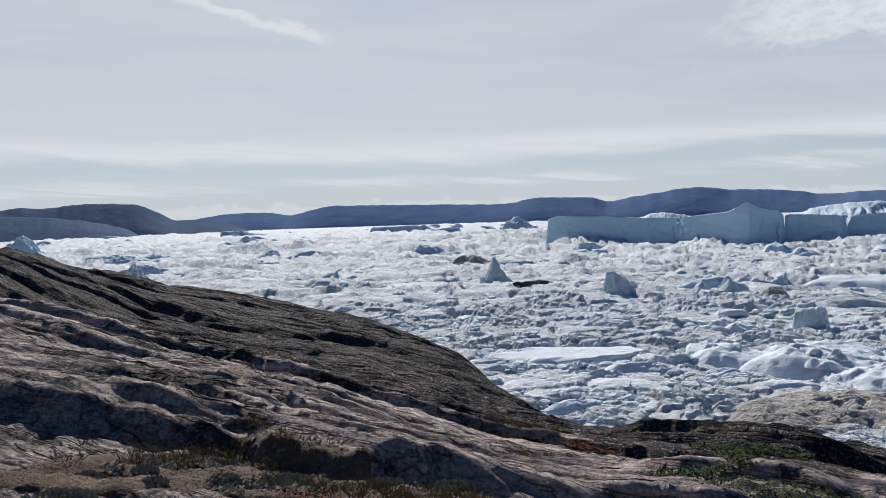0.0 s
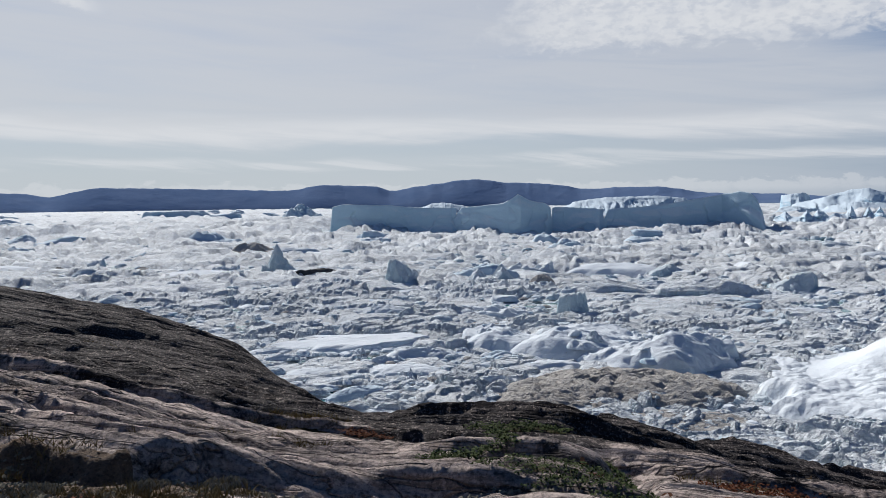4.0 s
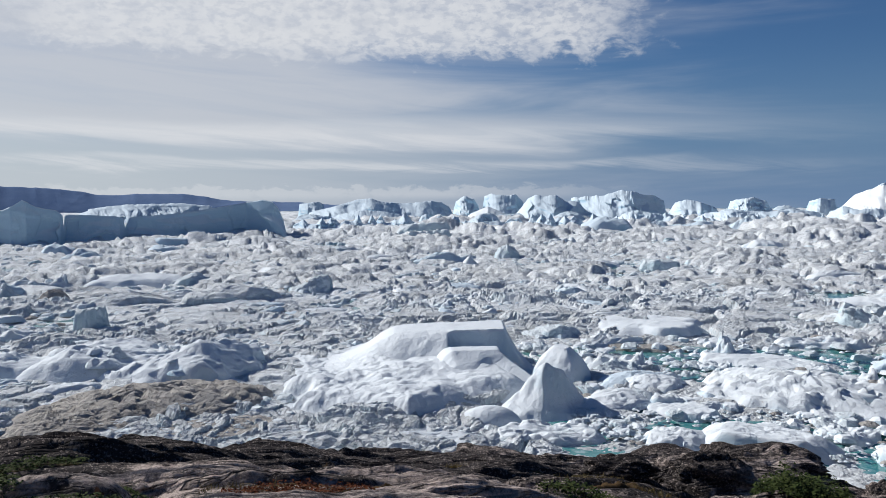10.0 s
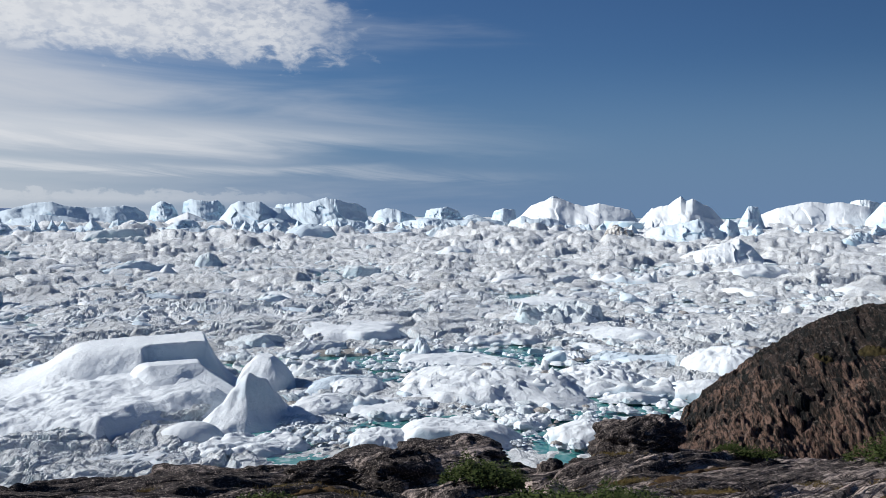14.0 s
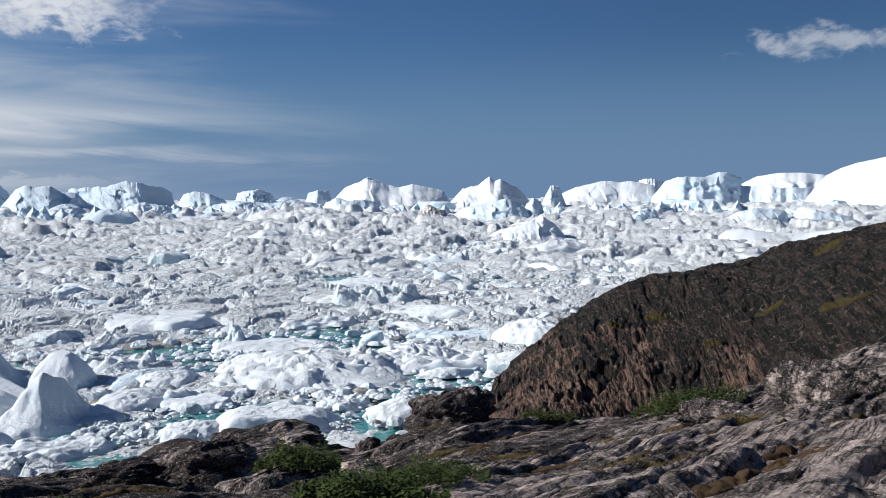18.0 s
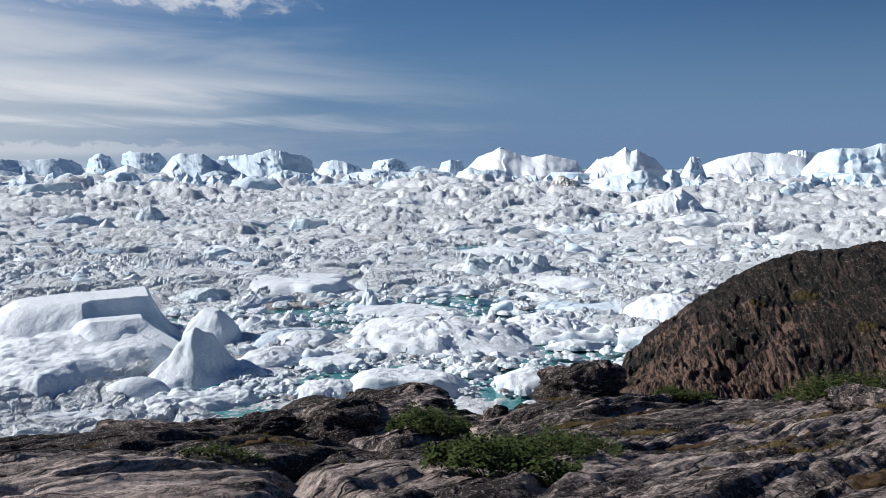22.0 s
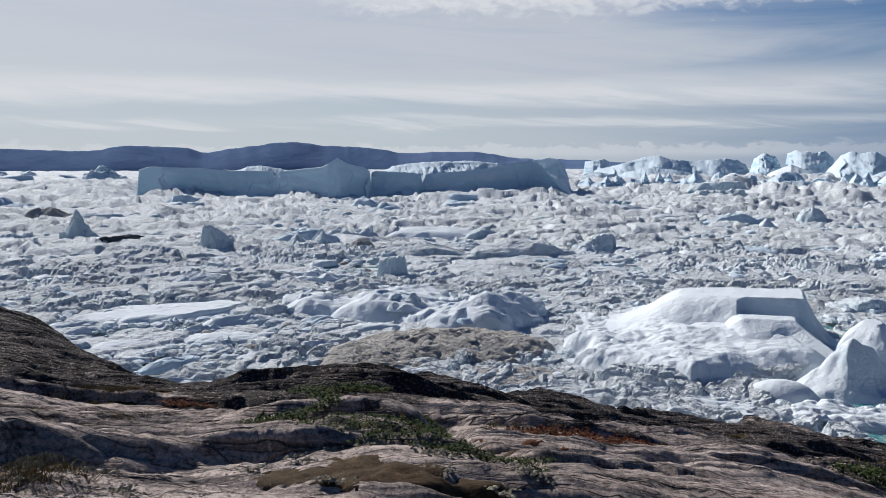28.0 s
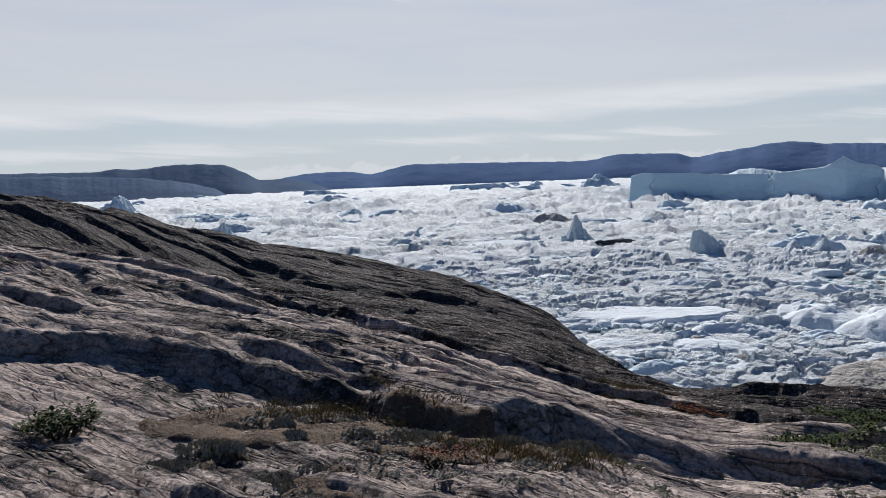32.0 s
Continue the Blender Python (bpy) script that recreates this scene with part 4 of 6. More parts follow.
def build_block_floe():
    """Big white floe with a square block, a scooped hump and a pinnacle on it."""
    root = new("block_iceberg", None)
    root.matrix_world = Matrix.Translation(at(47.0, 82.0)) @ Matrix.Rotation(radians(-47.0), 4, "Z")

    def sheet(u0, u1, v0, v1, n):
        U, V = np.meshgrid(np.linspace(u0, u1, n), np.linspace(v0, v1, n))
        return U, V, fbm(U * 0.12, V * 0.12, 4, 51), fbm(U * 0.6, V * 0.6, 4, 52)

    U, V, n1, n2 = sheet(-19, 16, -24, 18, 300)
    flute = 0.15 * np.abs(fbm(U * 0.9, V * 0.15, 3, 59)) + 0.6 * n1
    front_a = 0.48 * (U + 12) + 0.88 * (V + 14) + flute
    front_b = -0.57 * (U + 1) + 0.82 * (V + 20) + 0.8 * n1
    edge = np.minimum(np.minimum(front_a, front_b), np.minimum(U + 15 + 0.2 * V + 2 * n1, np.minimum(13 - U, 15 - V) + n1))
    edge = edge - 2.2 * np.exp(-((U - 2.0) / 2.0) ** 2 - ((V + 18.0) / 2.5) ** 2)
    drift = fbm(U * 0.16 + 0.1 * V, V * 0.10 - 0.08 * U, 3, 53)
    lump = np.abs(fbm(U * 0.35, V * 0.35, 3, 54))
    body = smooth(edge, 0.0, 3.2 + 2.5 * smooth(U, -4, 4)) * (2.0 + 0.7 * smooth(V, -16, 0) * smooth(U, -11, -2) + 0.25 * n1 + 0.35 * drift)
    fade = 0.55 * smooth(V - 0.2 * U, -6, 2) * smooth(U, -5, -10)
    body = body * (1 - fade) + smooth(edge, 0.3, 1.5) * (0.10 * np.abs(n2) + 0.30 * lump * smooth(U + 0.3 * V, 1, -6))
    part("floe_body", grid_mesh("floe_body", U, V, body - 0.35, SNOW_ICE), root)

    U, V, n1, n2 = sheet(-14, 14, -8, 15, 190)
    crest_k = curve(U, [-14, -10, -7, -4.5, -3, 3.4, 9.0], [0.6, 1.2, 2.4, 3.9, 4.5, 4.95, 5.05]) + 0.10 * n1
    lean_u = U - 0.06 * (V - 3)
    right = np.clip((lean_u - 8.9) / 3.6, 0, 1)
    crest_k = np.where(lean_u > 8.9, 5.05 * (1 - right) ** 1.7, crest_k)
    cliff = smooth(V + 0.5 * n1, 1.7, 2.9)
    slope_k = smooth(V + 0.6 * n1, -7.0, 4.2)
    ahead = slope_k + (cliff - slope_k) * smooth(U + 0.25 * n1, 2.7, 3.5)
    Z = crest_k * ahead * (1 - smooth(V, 9.5, 13.5)) + 0.03 * n2
    part("square_block", grid_mesh("square_block", U, V, Z - 0.4, SNOW_ICE), root, "flat-topped square block of snowy ice")

    U, V, n1, n2 = sheet(-2, 13, -12.5, 3.4, 150)
    hv = V + 0.5 * n1
    f = np.clip((-3.3 - hv) / 8.0, 0, 1)
    Z = 0.9 + 3.0 * (1 - f) ** 1.25 * (1 - 0.35 * smooth(hv, -1.5, 3.0))
    rim_u = 7.6 + 2.6 * np.clip((-3.4 - hv) / 3.8, 0, 1.2) + 0.2 * n1
    Z = Z * smooth(U + 0.4 * n1 + 0.12 * V, -1.8, 3.0) * (1 - smooth(U - rim_u, 0.0, 1.6))
    Z = Z - 1.0 * np.exp(-((U - 3.9) / 1.3) ** 2 - ((hv + 8.6) / 1.6) ** 2) - 0.55 * np.exp(-((U - 6.6) / 1.0) ** 2) * smooth(hv, -4, -6.5)
    Z = Z * smooth(V, -12.4, -11.0)
    part("hump", grid_mesh("hump", U, V, Z - 0.4 + 0.03 * n2, SNOW_ICE), root, "smooth scooped hump of ice")

    U, V, n1, n2 = sheet(5.5, 18.5, -18, 5, 170)
    pv = V + 1.1 * n1
    top_u = 11.3 + 0.5 * np.minimum(pv + 13, 0) + 0.25 * np.maximum(pv + 13, 0) + 0.25 * n2 + 0.7 * fbm(U * 0.25, V * 0.25, 3, 57)
    west = np.clip((top_u - U) / 6.0, 0, 1)
    east = np.clip((U - top_u) / 3.7, 0, 1)
    along = np.clip((-13 - pv) / 3.9, 0, 1) + np.clip((pv + 13) / 7.5, 0, 1)
    Z = 5.2 * np.minimum((1 - west) ** 1.7, (1 - east) ** 1.05) * (1 - along) ** 1.1
    Z = np.where(Z > 4.0, 4.0 + 0.55 * (Z - 4.0), Z)
    hump_k = (np.abs(U - 14.9 - 0.5 * n1) / 2.9) ** 1.4 + (np.abs(V + 0.4) / 4.2) ** 1.6 + 0.3 * n1
    Z = np.maximum(Z, 3.7 * np.clip(1 - hump_k, 0, 1) ** 0.6)
    part("pinnacle", grid_mesh("pinnacle", U, V, Z - 0.45 + 0.03 * n2, SNOW_ICE), root, "pointed ice pinnacle with a shaded flank")

    U, V, n1, n2 = sheet(2.2, 9, -20, -13.5, 60)
    Z = 1.6 * np.clip(1 - ((U - 5.6 + 0.4 * n1) / 2.7) ** 2 - ((V + 16.8) / 2.1) ** 2, 0, 1) ** 0.6
    part("small_dome", grid_mesh("small_dome", U, V, Z - 0.35, SNOW_ICE), root, "low smooth dome of ice")
    return tagged(root, "white wind-packed iceberg with a square block and a pinnacle", "iceberg")


build_block_floe()

WHITE, GREY, BLUE, BERG = SNOW_ICE, DIRTY_ICE, BLUE_ICE, BERG_ICE
STYLES = ("dome", "slab", "wedge", "peak", "mound", "rubble", "wedge", "twin")


def chunk_library(around, rings, styles=STYLES):
    made = []
    for k in range(24):
        U, V, Z = form(1.0, 0.85, 0.25 + 0.15 * (k % 4) / 3, styles[k % 8], 200 + k, around, rings)
        mat = (SNOW_ICE, SNOW_ICE, BLUE_ICE, SNOW_ICE, DIRTY_ICE if k == 4 else BERG_ICE, BLUE_ICE)[k % 6]
        made.append((U, V, Z, mat))
    return made


SMALL = chunk_library(8, 4, ("dome", "slab", "wedge", "mound", "dome", "mound", "slab", "wedge"))
CHUNKS = [grid_mesh("ice_chunk", U, V, Z, mat, closed=True) for U, V, Z, mat in chunk_library(18, 8)]
LUMPS = {"ice_hummock": 9, "rough_floe": 4, "dirty_ridge": 6, "dirty_floe": 1}
# name, bearing, distance, width, depth, height, shape, ice, seed, label
NEAR_FORMS = [
    ("ice_floe", 8.42, 101, 21, 11, 1.3, "slab", WHITE, 1, "broad snow-covered ice floe with a shaded edge"),
    ("ice_floe", 11.98, 84, 9, 6, 1.0, "dome", WHITE, 2, "low rounded white ice floe near the shore"),
    ("ice_floe", 5.37, 84, 7, 5, 0.9, "dome", WHITE, 33, "low rounded white ice floe beside a melt channel"),
    ("ice_hummock", 24.69, 95, 18, 15, 4.2, "mound", WHITE, 3, "jumbled hummock of broken white ice blocks"),
    ("ice_hummock", 30.18, 88, 17, 13, 5.0, "mound", WHITE, 4, "smooth-sided white hummock rising from broken ice"),
    ("ice_hummock", 19.61, 98, 13, 12, 2.8, "mound", WHITE, 5, "low jumble of blue-white broken ice"),
    ("dirty_floe", 27.74, 75, 24, 14, 2.4, "dome", GREY, 6, "low mound of silt-covered grey ice"),
    ("dirty_floe", 22.66, 70, 13, 9, 1.4, "dome", GREY, 7, "flat silt-covered floe edged with brash"),
    ("dirty_floe", 31.3, 66, 15, 8, 0.9, "dome", GREY, 8, "low grey floe with a melt pool beside it"),
    ("ice_floe", 36.08, 63.5, 6.5, 3.5, 0.9, "mound", BLUE, 9, "bluish broken slab close to the rocks"),
    ("rough_floe", 73.51, 80, 21, 15, 2.7, "dome", WHITE, 10, "large rough white floe with brown-tinged crust"),
    ("rough_floe", 81.13, 86, 12, 11, 2.1, "dome", WHITE, 11, "rough white floe among turquoise leads"),
    ("ice_dome", 90.08, 93, 10.5, 8, 3.6, "dome", WHITE, 12, "smooth rounded white berg beside the outcrop"),
    ("ice_floe", 62.83, 117, 19, 15, 2.0, "slab", WHITE, 13, "furrowed flat floe tilted towards the shore"),
    ("ice_floe", 83.17, 119, 16, 10, 2.0, "mound", WHITE, 14, "pale rounded floe in brash ice"),
    ("ice_hummock", 78.39, 132, 15, 12, 4.4, "rubble", BLUE, 15, "blue-grey heap of broken glacier ice"),
    ("ice_pinnacle", 68.42, 100, 3.4, 3.2, 2.6, "peak", WHITE, 16, "small pointed ice pinnacle standing in brash"),
    ("ice_floe", 80.62, 64, 7.0, 5, 1.7, "dome", WHITE, 17, "smooth white floe stranded at the shore"),
    ("ice_floe", 71.06, 63, 10.5, 6, 1.8, "slab", WHITE, 18, "white slab of ice grounded below the rocks"),
    ("ice_floe", 65.37, 62, 6, 4, 1.3, "dome", WHITE, 19, "small rounded white floe near the rocks"),
    ("ice_floe", 63.74, 79, 7.5, 5.5, 1.7, "dome", WHITE, 20, "rounded floe floating in turquoise water"),
    ("ice_floe", 65.67, 71, 6.5, 5, 0.9, "slab", WHITE, 21, "flat thin floe in turquoise water"),
    ("ice_floe", 56.22, 62, 9, 5, 1.1, "rubble", WHITE, 22, "broken white floe below the rocks"),
    ("ice_floe", 47.57, 60, 9, 5, 1.0, "mound", WHITE, 23, "white floe piled against the shore"),
    ("ice_floe", 60.79, 86, 5, 4, 1.7, "wedge", BLUE, 24, "tilted blue-grey slab behind the pinnacle"),
    ("ice_floe", 70.96, 96, 15, 8, 1.3, "mound", WHITE, 25, "long low floe with a dirty edge"),
    ("dirty_floe", 62.83, 102, 11, 4, 0.7, "slab", GREY, 26, "thin brown silt-covered floe"),
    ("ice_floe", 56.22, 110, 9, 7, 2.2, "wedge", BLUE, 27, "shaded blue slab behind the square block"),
    ("ice_floe", 84.69, 70, 6, 4, 1.0, "mound", WHITE, 28, "small floe in the turquoise lead"),
    ("ice_floe", 75.84, 68, 5, 4, 1.1, "rubble", WHITE, 29, "broken floe in the turquoise lead"),
]
MID_FORMS = [
    ("dirty_ridge", 26.73, 158, 24, 9, 2.6, "mound", PACK_ICE, 41, "ridge of silt-grey broken ice"),
    ("dirty_ridge", 34.05, 156, 24, 10, 3.2, "mound", PACK_ICE, 42, "long ridge of silt-streaked ice"),
    ("dirty_ridge", 38.93, 168, 9, 7, 3.0, "wedge", BLUE, 43, "blue-grey ice wedge at the end of a ridge"),
    ("ice_floe", 27.23, 200, 28, 22, 2.0, "dome", WHITE, 44, "wide white floe with a flat snowy top"),
    ("ice_floe", 30.79, 192, 11, 8, 3.0, "wedge", BLUE, 45, "shaded ice wedge on the edge of a floe"),
    ("ice_block", 12.08, 176, 8, 7, 4.6, "wedge", BLUE, 46, "upright weathered ice block in brash"),
    ("ice_block", 18.29, 176, 13, 7, 3.2, "twin", BLUE, 47, "saddle-shaped blue-grey ice block"),
    ("ice_block", 22.05, 168, 6, 5, 2.0, "dome", GREY, 48, "low grey ice block in brash"),
    ("ice_block", 24.29, 128, 5, 4, 3.0, "slab", BLUE, 49, "flat-topped ice block standing above hummocks"),
    ("ice_block", 3.23, 214, 9, 7, 5.0, "peak", BLUE, 50, "peaked blue-white block of old ice"),
    ("ice_block", 1.51, 300, 20, 14, 5.0, "mound", GREY, 51, "dirty grey hummock of pressed ice"),
    ("dark_ridge", 6.18, 190, 14, 7, 2.6, "mound", DARK_ICE, 52, "dark silt-laden heap of broken ice"),
    ("dark_ridge", -11.21, 250, 9, 5, 1.3, "mound", DARK_ICE, 53, "small dark silt-covered ice heap"),
    ("ice_floe", -2.26, 205, 24, 18, 1.6, "dome", WHITE, 54, "sunlit white floe with melt furrows"),
    ("ice_floe", -14.97, 250, 22, 18, 1.8, "dome", WHITE, 55, "flat white floe beyond the rocks"),
    ("ice_block", -22.09, 290, 9, 8, 5.0, "peak", BLUE, 56, "small peaked iceberg in the brash"),
    ("ice_block", -9.48, 215, 9, 6, 2.2, "dome", BLUE, 57, "rounded blue-white ice block"),
    ("ice_floe", 41.47, 300, 23, 12, 3.4, "wedge", BLUE, 58, "long tilted blue-white floe"),
    ("ice_block", 53.17, 268, 9, 8, 3.8, "dome", BLUE, 59, "smooth blue-green rounded ice block"),
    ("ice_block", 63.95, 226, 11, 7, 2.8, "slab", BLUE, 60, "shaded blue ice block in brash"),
    ("ice_block", 59.78, 240, 15, 9, 2.0, "mound", WHITE, 61, "low white floe heaped with rubble"),
    ("ice_block", 70.76, 330, 16, 10, 3.5, "dome", WHITE, 63, "rounded white ice mound in brash"),
    ("ice_block", 47.57, 420, 26, 14, 5.0, "rubble", BLUE, 64, "broken blue-white heap of ice"),
    ("ice_block", 46.86, 500, 34, 16, 7.0, "slab", BLUE, 65, "flat low iceberg in brash ice"),
    ("ice_block", 97.4, 520, 22, 14, 8.0, "wedge", BERG, 69, "small sharp-edged iceberg in brash"),
]
FAR_FORMS = [
    ("iceberg", 4.97, 1100, 65, 45, 20, "peak", BERG, 92, "small pointed distant iceberg"),
    ("iceberg", -29.2, 700, 41, 30, 16, "peak", BERG, 93, "small pointed iceberg off the headland"),
    ("iceberg", -23.1, 430, 46, 27, 8, "mound", BERG, 94, "low craggy blue-white iceberg in brash"),
    ("iceberg", -3.78, 1300, 104, 60, 14, "slab", BERG, 95, "flat bright distant iceberg"),
    ("iceberg", -15, 1400, 78, 45, 15, "mound", BERG, 96, "broken pale iceberg far off"),
]
crest_berg("jagged ice ridge beyond the tabular berg", (23.2, 24.5, 26.5, 28.2, 30.2, 32, 33), (-0.6, 0.02, 0.27, 0.31, 0.35, 0.15, -0.5), 900, 40, 60, BERG, 90, rough=0.05, relief=1.5, craggy=3.0)
crest_berg("jagged ice behind the tabular berg", (13, 14.1, 15.1, 16.5, 17.2), (-0.5, 0.0, 0.05, -0.2, -0.6), 900, 30, 45, BERG, 91, rough=0.05, relief=1.5, craggy=3.0)
crest_berg("distant small tabular iceberg", (38.1, 38.2, 39.5, 39.9, 40.1), (-0.7, 0.24, 0.42, 0.25, -0.7), 1200, 6, 50, BERG, 72)
crest_berg("long low iceberg with a crevassed edge", (38.5, 38.9, 40.4, 42.4, 43.3, 44.2, 46, 47.7, 48.4, 49, 49.5), (-1.1, -0.35, 0.0, 0.57, 0.63, 0.36, 0.27, 0.43, 0.33, 0.0, -1.0), 980, 22, 90, BERG, 71, rough=0.05, craggy=1.6)
crest_berg("low pale ice step before a long berg", (40.2, 41, 42.5, 44, 45.4, 46), (-1.1, -0.5, -0.25, -0.3, -0.55, -1.1), 900, 25, 50, BERG, 171)
crest_berg("craggy blue-white iceberg on the skyline", (49.1, 49.5, 50.1, 50.8, 51.1, 51.4), (-1.2, 0.4, 0.76, 0.54, 0.1, -1.1), 900, 18, 50, BERG, 73, rough=0.05, relief=1.5, craggy=3.0)
crest_berg("smooth snow ramp between craggy bergs", (49.6, 50.6, 51.8, 53, 54), (-1.25, -0.5, 0.0, -0.5, -1.25), 820, 45, 40, SNOW_ICE, 172, rough=0.02, snow=1.0)
crest_berg("rounded iceberg block with a sheer shaded flank", (51.3, 51.55, 52.1, 52.7, 53.8, 54.3, 54.7), (-1.0, 0.7, 0.93, 0.78, 0.83, 0.4, -1.0), 900, 10, 60, BERG, 74, rough=0.06)
crest_berg("pale iceberg with scooped fluted face", (53, 53.9, 54.7, 55.2, 55.8, 56.7, 57.3, 58.2, 58.9, 59.8, 60.6), (-1.3, -0.5, 0.5, 0.79, 0.7, 0.79, 0.36, 0.34, -0.37, -0.84, -1.4), 790, 26, 70, BERG, 75, rough=0.05, relief=1.3)
crest_berg("large crevassed iceberg with a rough crown", (57.4, 57.8, 58.9, 60.1, 61.3, 62.2, 62.8, 63.6, 64.2, 64.5), (-1.0, 0.6, 0.66, 0.76, 1.07, 1.0, 0.76, 0.68, 0.36, -1.2), 860, 16, 100, BERG, 76, rough=0.07, craggy=1.5)
crest_berg("crumbling pale ice at the foot of a berg", (60.5, 61.4, 62.3, 63.2, 64.1, 64.8), (-1.5, -0.6, -0.35, -0.5, -0.7, -1.5), 700, 15, 30, BERG, 77, rough=0.05, relief=1.5, craggy=3.0)
crest_berg("low rounded distant iceberg", (64.3, 65, 65.8, 66.6, 67.7, 68.1), (-0.9, 0.2, 0.38, 0.22, -0.2, -0.9), 1150, 25, 60, BERG, 78, snow=1.0)
crest_berg("broken pale iceberg far off", (68.2, 68.6, 69.3, 70.1, 70.9, 71.6), (-1.0, 0.25, 0.38, 0.5, 0.22, -1.0), 1100, 15, 60, BERG, 79, rough=0.05, relief=1.5, craggy=3.0)
crest_berg("low craggy row of blue-white ice", (65.5, 67, 69, 71, 72.4, 74, 75), (-1.4, -0.55, -0.35, -0.5, -0.3, -0.5, -1.4), 760, 20, 50, BERG, 173, rough=0.05, relief=1.5, craggy=3.0)
crest_berg("small flat iceberg far off", (73.1, 73.5, 74.2, 75, 75.3), (-0.9, 0.2, 0.4, 0.3, -0.9), 1100, 12, 60, BERG, 80)
crest_berg("broad snow-covered iceberg rising to a capped peak", (74.7, 76.2, 77.2, 77.75, 78.4, 79.3, 80, 81, 82, 83.2, 84), (-0.9, 0.65, 0.99, 1.3, 1.08, 0.74, 0.57, 0.8, 0.58, 0.32, -0.9), 900, 80, 80, SNOW_ICE, 81, rough=0.03, snow=1.0)
crest_berg("dark craggy cap of ice on a snowy berg", (76.9, 77.4, 77.75, 78.3, 78.9), (0.7, 1.1, 1.34, 1.1, 0.6), 965, 6, 20, BERG, 181, rough=0.06)
crest_berg("rounded pale iceberg shoulder", (74.1, 74.7, 75.5, 76.4, 77.4, 78.2, 78.9, 79.2), (-1.5, -0.54, -0.11, -0.37, -0.28, -0.45, -0.96, -1.5), 760, 16, 50, BERG, 82, relief=1.2)
crest_berg("pyramid-shaped iceberg with grooved flanks", (83.4, 84.7, 85.8, 86.6, 86.95, 87.4, 88.1, 88.8, 89.8), (-0.9, 0.5, 0.7, 1.31, 1.01, 1.14, 0.75, 0.33, -0.9), 760, 50, 70, SNOW_ICE, 83, rough=0.05, craggy=1.6, snow=1.0)
crest_berg("rounded smooth iceberg in front of a pyramid berg", (84, 84.3, 84.75, 86, 87, 87.8, 88.8, 89.7, 90.2), (-2.2, -1.21, -0.95, -0.69, -0.52, -0.26, -0.68, -1.36, -2.2), 520, 8, 40, BERG, 84, rough=0.03)
crest_berg("steep rounded ice block beside a smooth berg", (88.9, 89.25, 89.8, 90.3, 90.75), (-2.0, -0.7, -0.26, -0.5, -2.0), 540, 6, 22, BERG, 182)
crest_berg("small silt-streaked pointed iceberg", (81.1, 81.6, 82.2, 82.7, 83.4, 83.8), (-2.1, -0.96, -0.7, -0.96, -1.12, -2.1), 520, 5, 16, STREAKED, 85, rough=0.05, relief=1.5, craggy=3.0)
crest_berg("steep-sided blue-shaded iceberg in brash", (85.9, 87.3, 88.8, 89.5, 90.5, 91.2, 91.9, 92.3), (-3.45, -2.56, -2.21, -1.95, -1.61, -2.03, -2.78, -3.5), 298, 7, 16, SNOW_ICE, 62, rough=0.05, relief=1.3)
crest_berg("small white iceberg on the skyline", (90.3, 91, 91.6, 92.1), (-0.8, 0.64, 0.55, -0.8), 1000, 10, 40, BERG, 86)
crest_berg("long snow-covered iceberg far off", (90.3, 92.5, 93.8, 94.9, 95.7, 96.7, 98.3, 99), (-0.7, 0.38, 0.72, 0.93, 0.8, 0.88, 0.55, -0.7), 1150, 110, 80, SNOW_ICE, 87, rough=0.04, snow=1.0)
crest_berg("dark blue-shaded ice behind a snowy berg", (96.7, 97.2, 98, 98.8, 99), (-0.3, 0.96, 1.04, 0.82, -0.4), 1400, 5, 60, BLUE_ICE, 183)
crest_berg("sheer-sided flat-topped iceberg far off", (97.7, 98.4, 99, 99.8, 100.4, 101.6, 102.4, 103, 103.9, 104.1), (-0.8, 0.14, 0.87, 1.11, 1.14, 1.1, 1.38, 1.41, 1.01, -0.7), 1100, 12, 110, BERG, 88, rough=0.03, relief=1.3)
crest_berg("low blue-shaded ice wall far off", (103.3, 103.9, 106.3, 108.3, 108.6), (-0.7, 0.49, 0.32, 0.3, -0.7), 1150, 6, 60, BERG, 184, rough=0.02, relief=0.5)
crest_berg("long flat distant iceberg", (103.4, 104.9, 106.3, 107.7, 109, 111), (0.3, 1.08, 1.3, 1.29, 1.13, 0.3), 1500, 40, 100, SNOW_ICE, 89, rough=0.01, snow=1.0)
crest_berg("huge smooth sunlit iceberg", (107.6, 108.4, 109.1, 110, 110.9, 113, 117, 121, 124), (-1.0, 0.2, 1.05, 1.57, 1.85, 2.3, 2.6, 1.6, -1.0), 880, 60, 160, SNOW_ICE, 185, rough=0.01, relief=0.4, snow=1.0)
crest_berg("rounded white iceberg with a blue flank", (101.7, 103.1, 103.8, 105, 106.2, 106.8, 107.3), (-2.6, -1.69, -1.28, -1.05, -1.1, -1.25, -2.6), 430, 9, 30, BERG, 66, rough=0.02)
crest_berg("fluted white iceberg near the outcrop", (106.6, 107.5, 107.8, 108.9, 110, 110.9, 112), (-2.5, -1.1, -0.96, -1.22, -1.43, -1.8, -2.5), 440, 8, 30, BERG, 67, rough=0.05, craggy=1.8)
crest_berg("smooth white snow-covered wide floe", (101.5, 103.1, 104.1, 106.5, 107.9, 111, 114, 116), (-3.9, -2.64, -2.46, -2.8, -2.77, -2.24, -2.4, -3.9), 272, 24, 30, SNOW_ICE, 68, rough=0.02, relief=0.5, snow=1.0)
steps = random.Random(31)
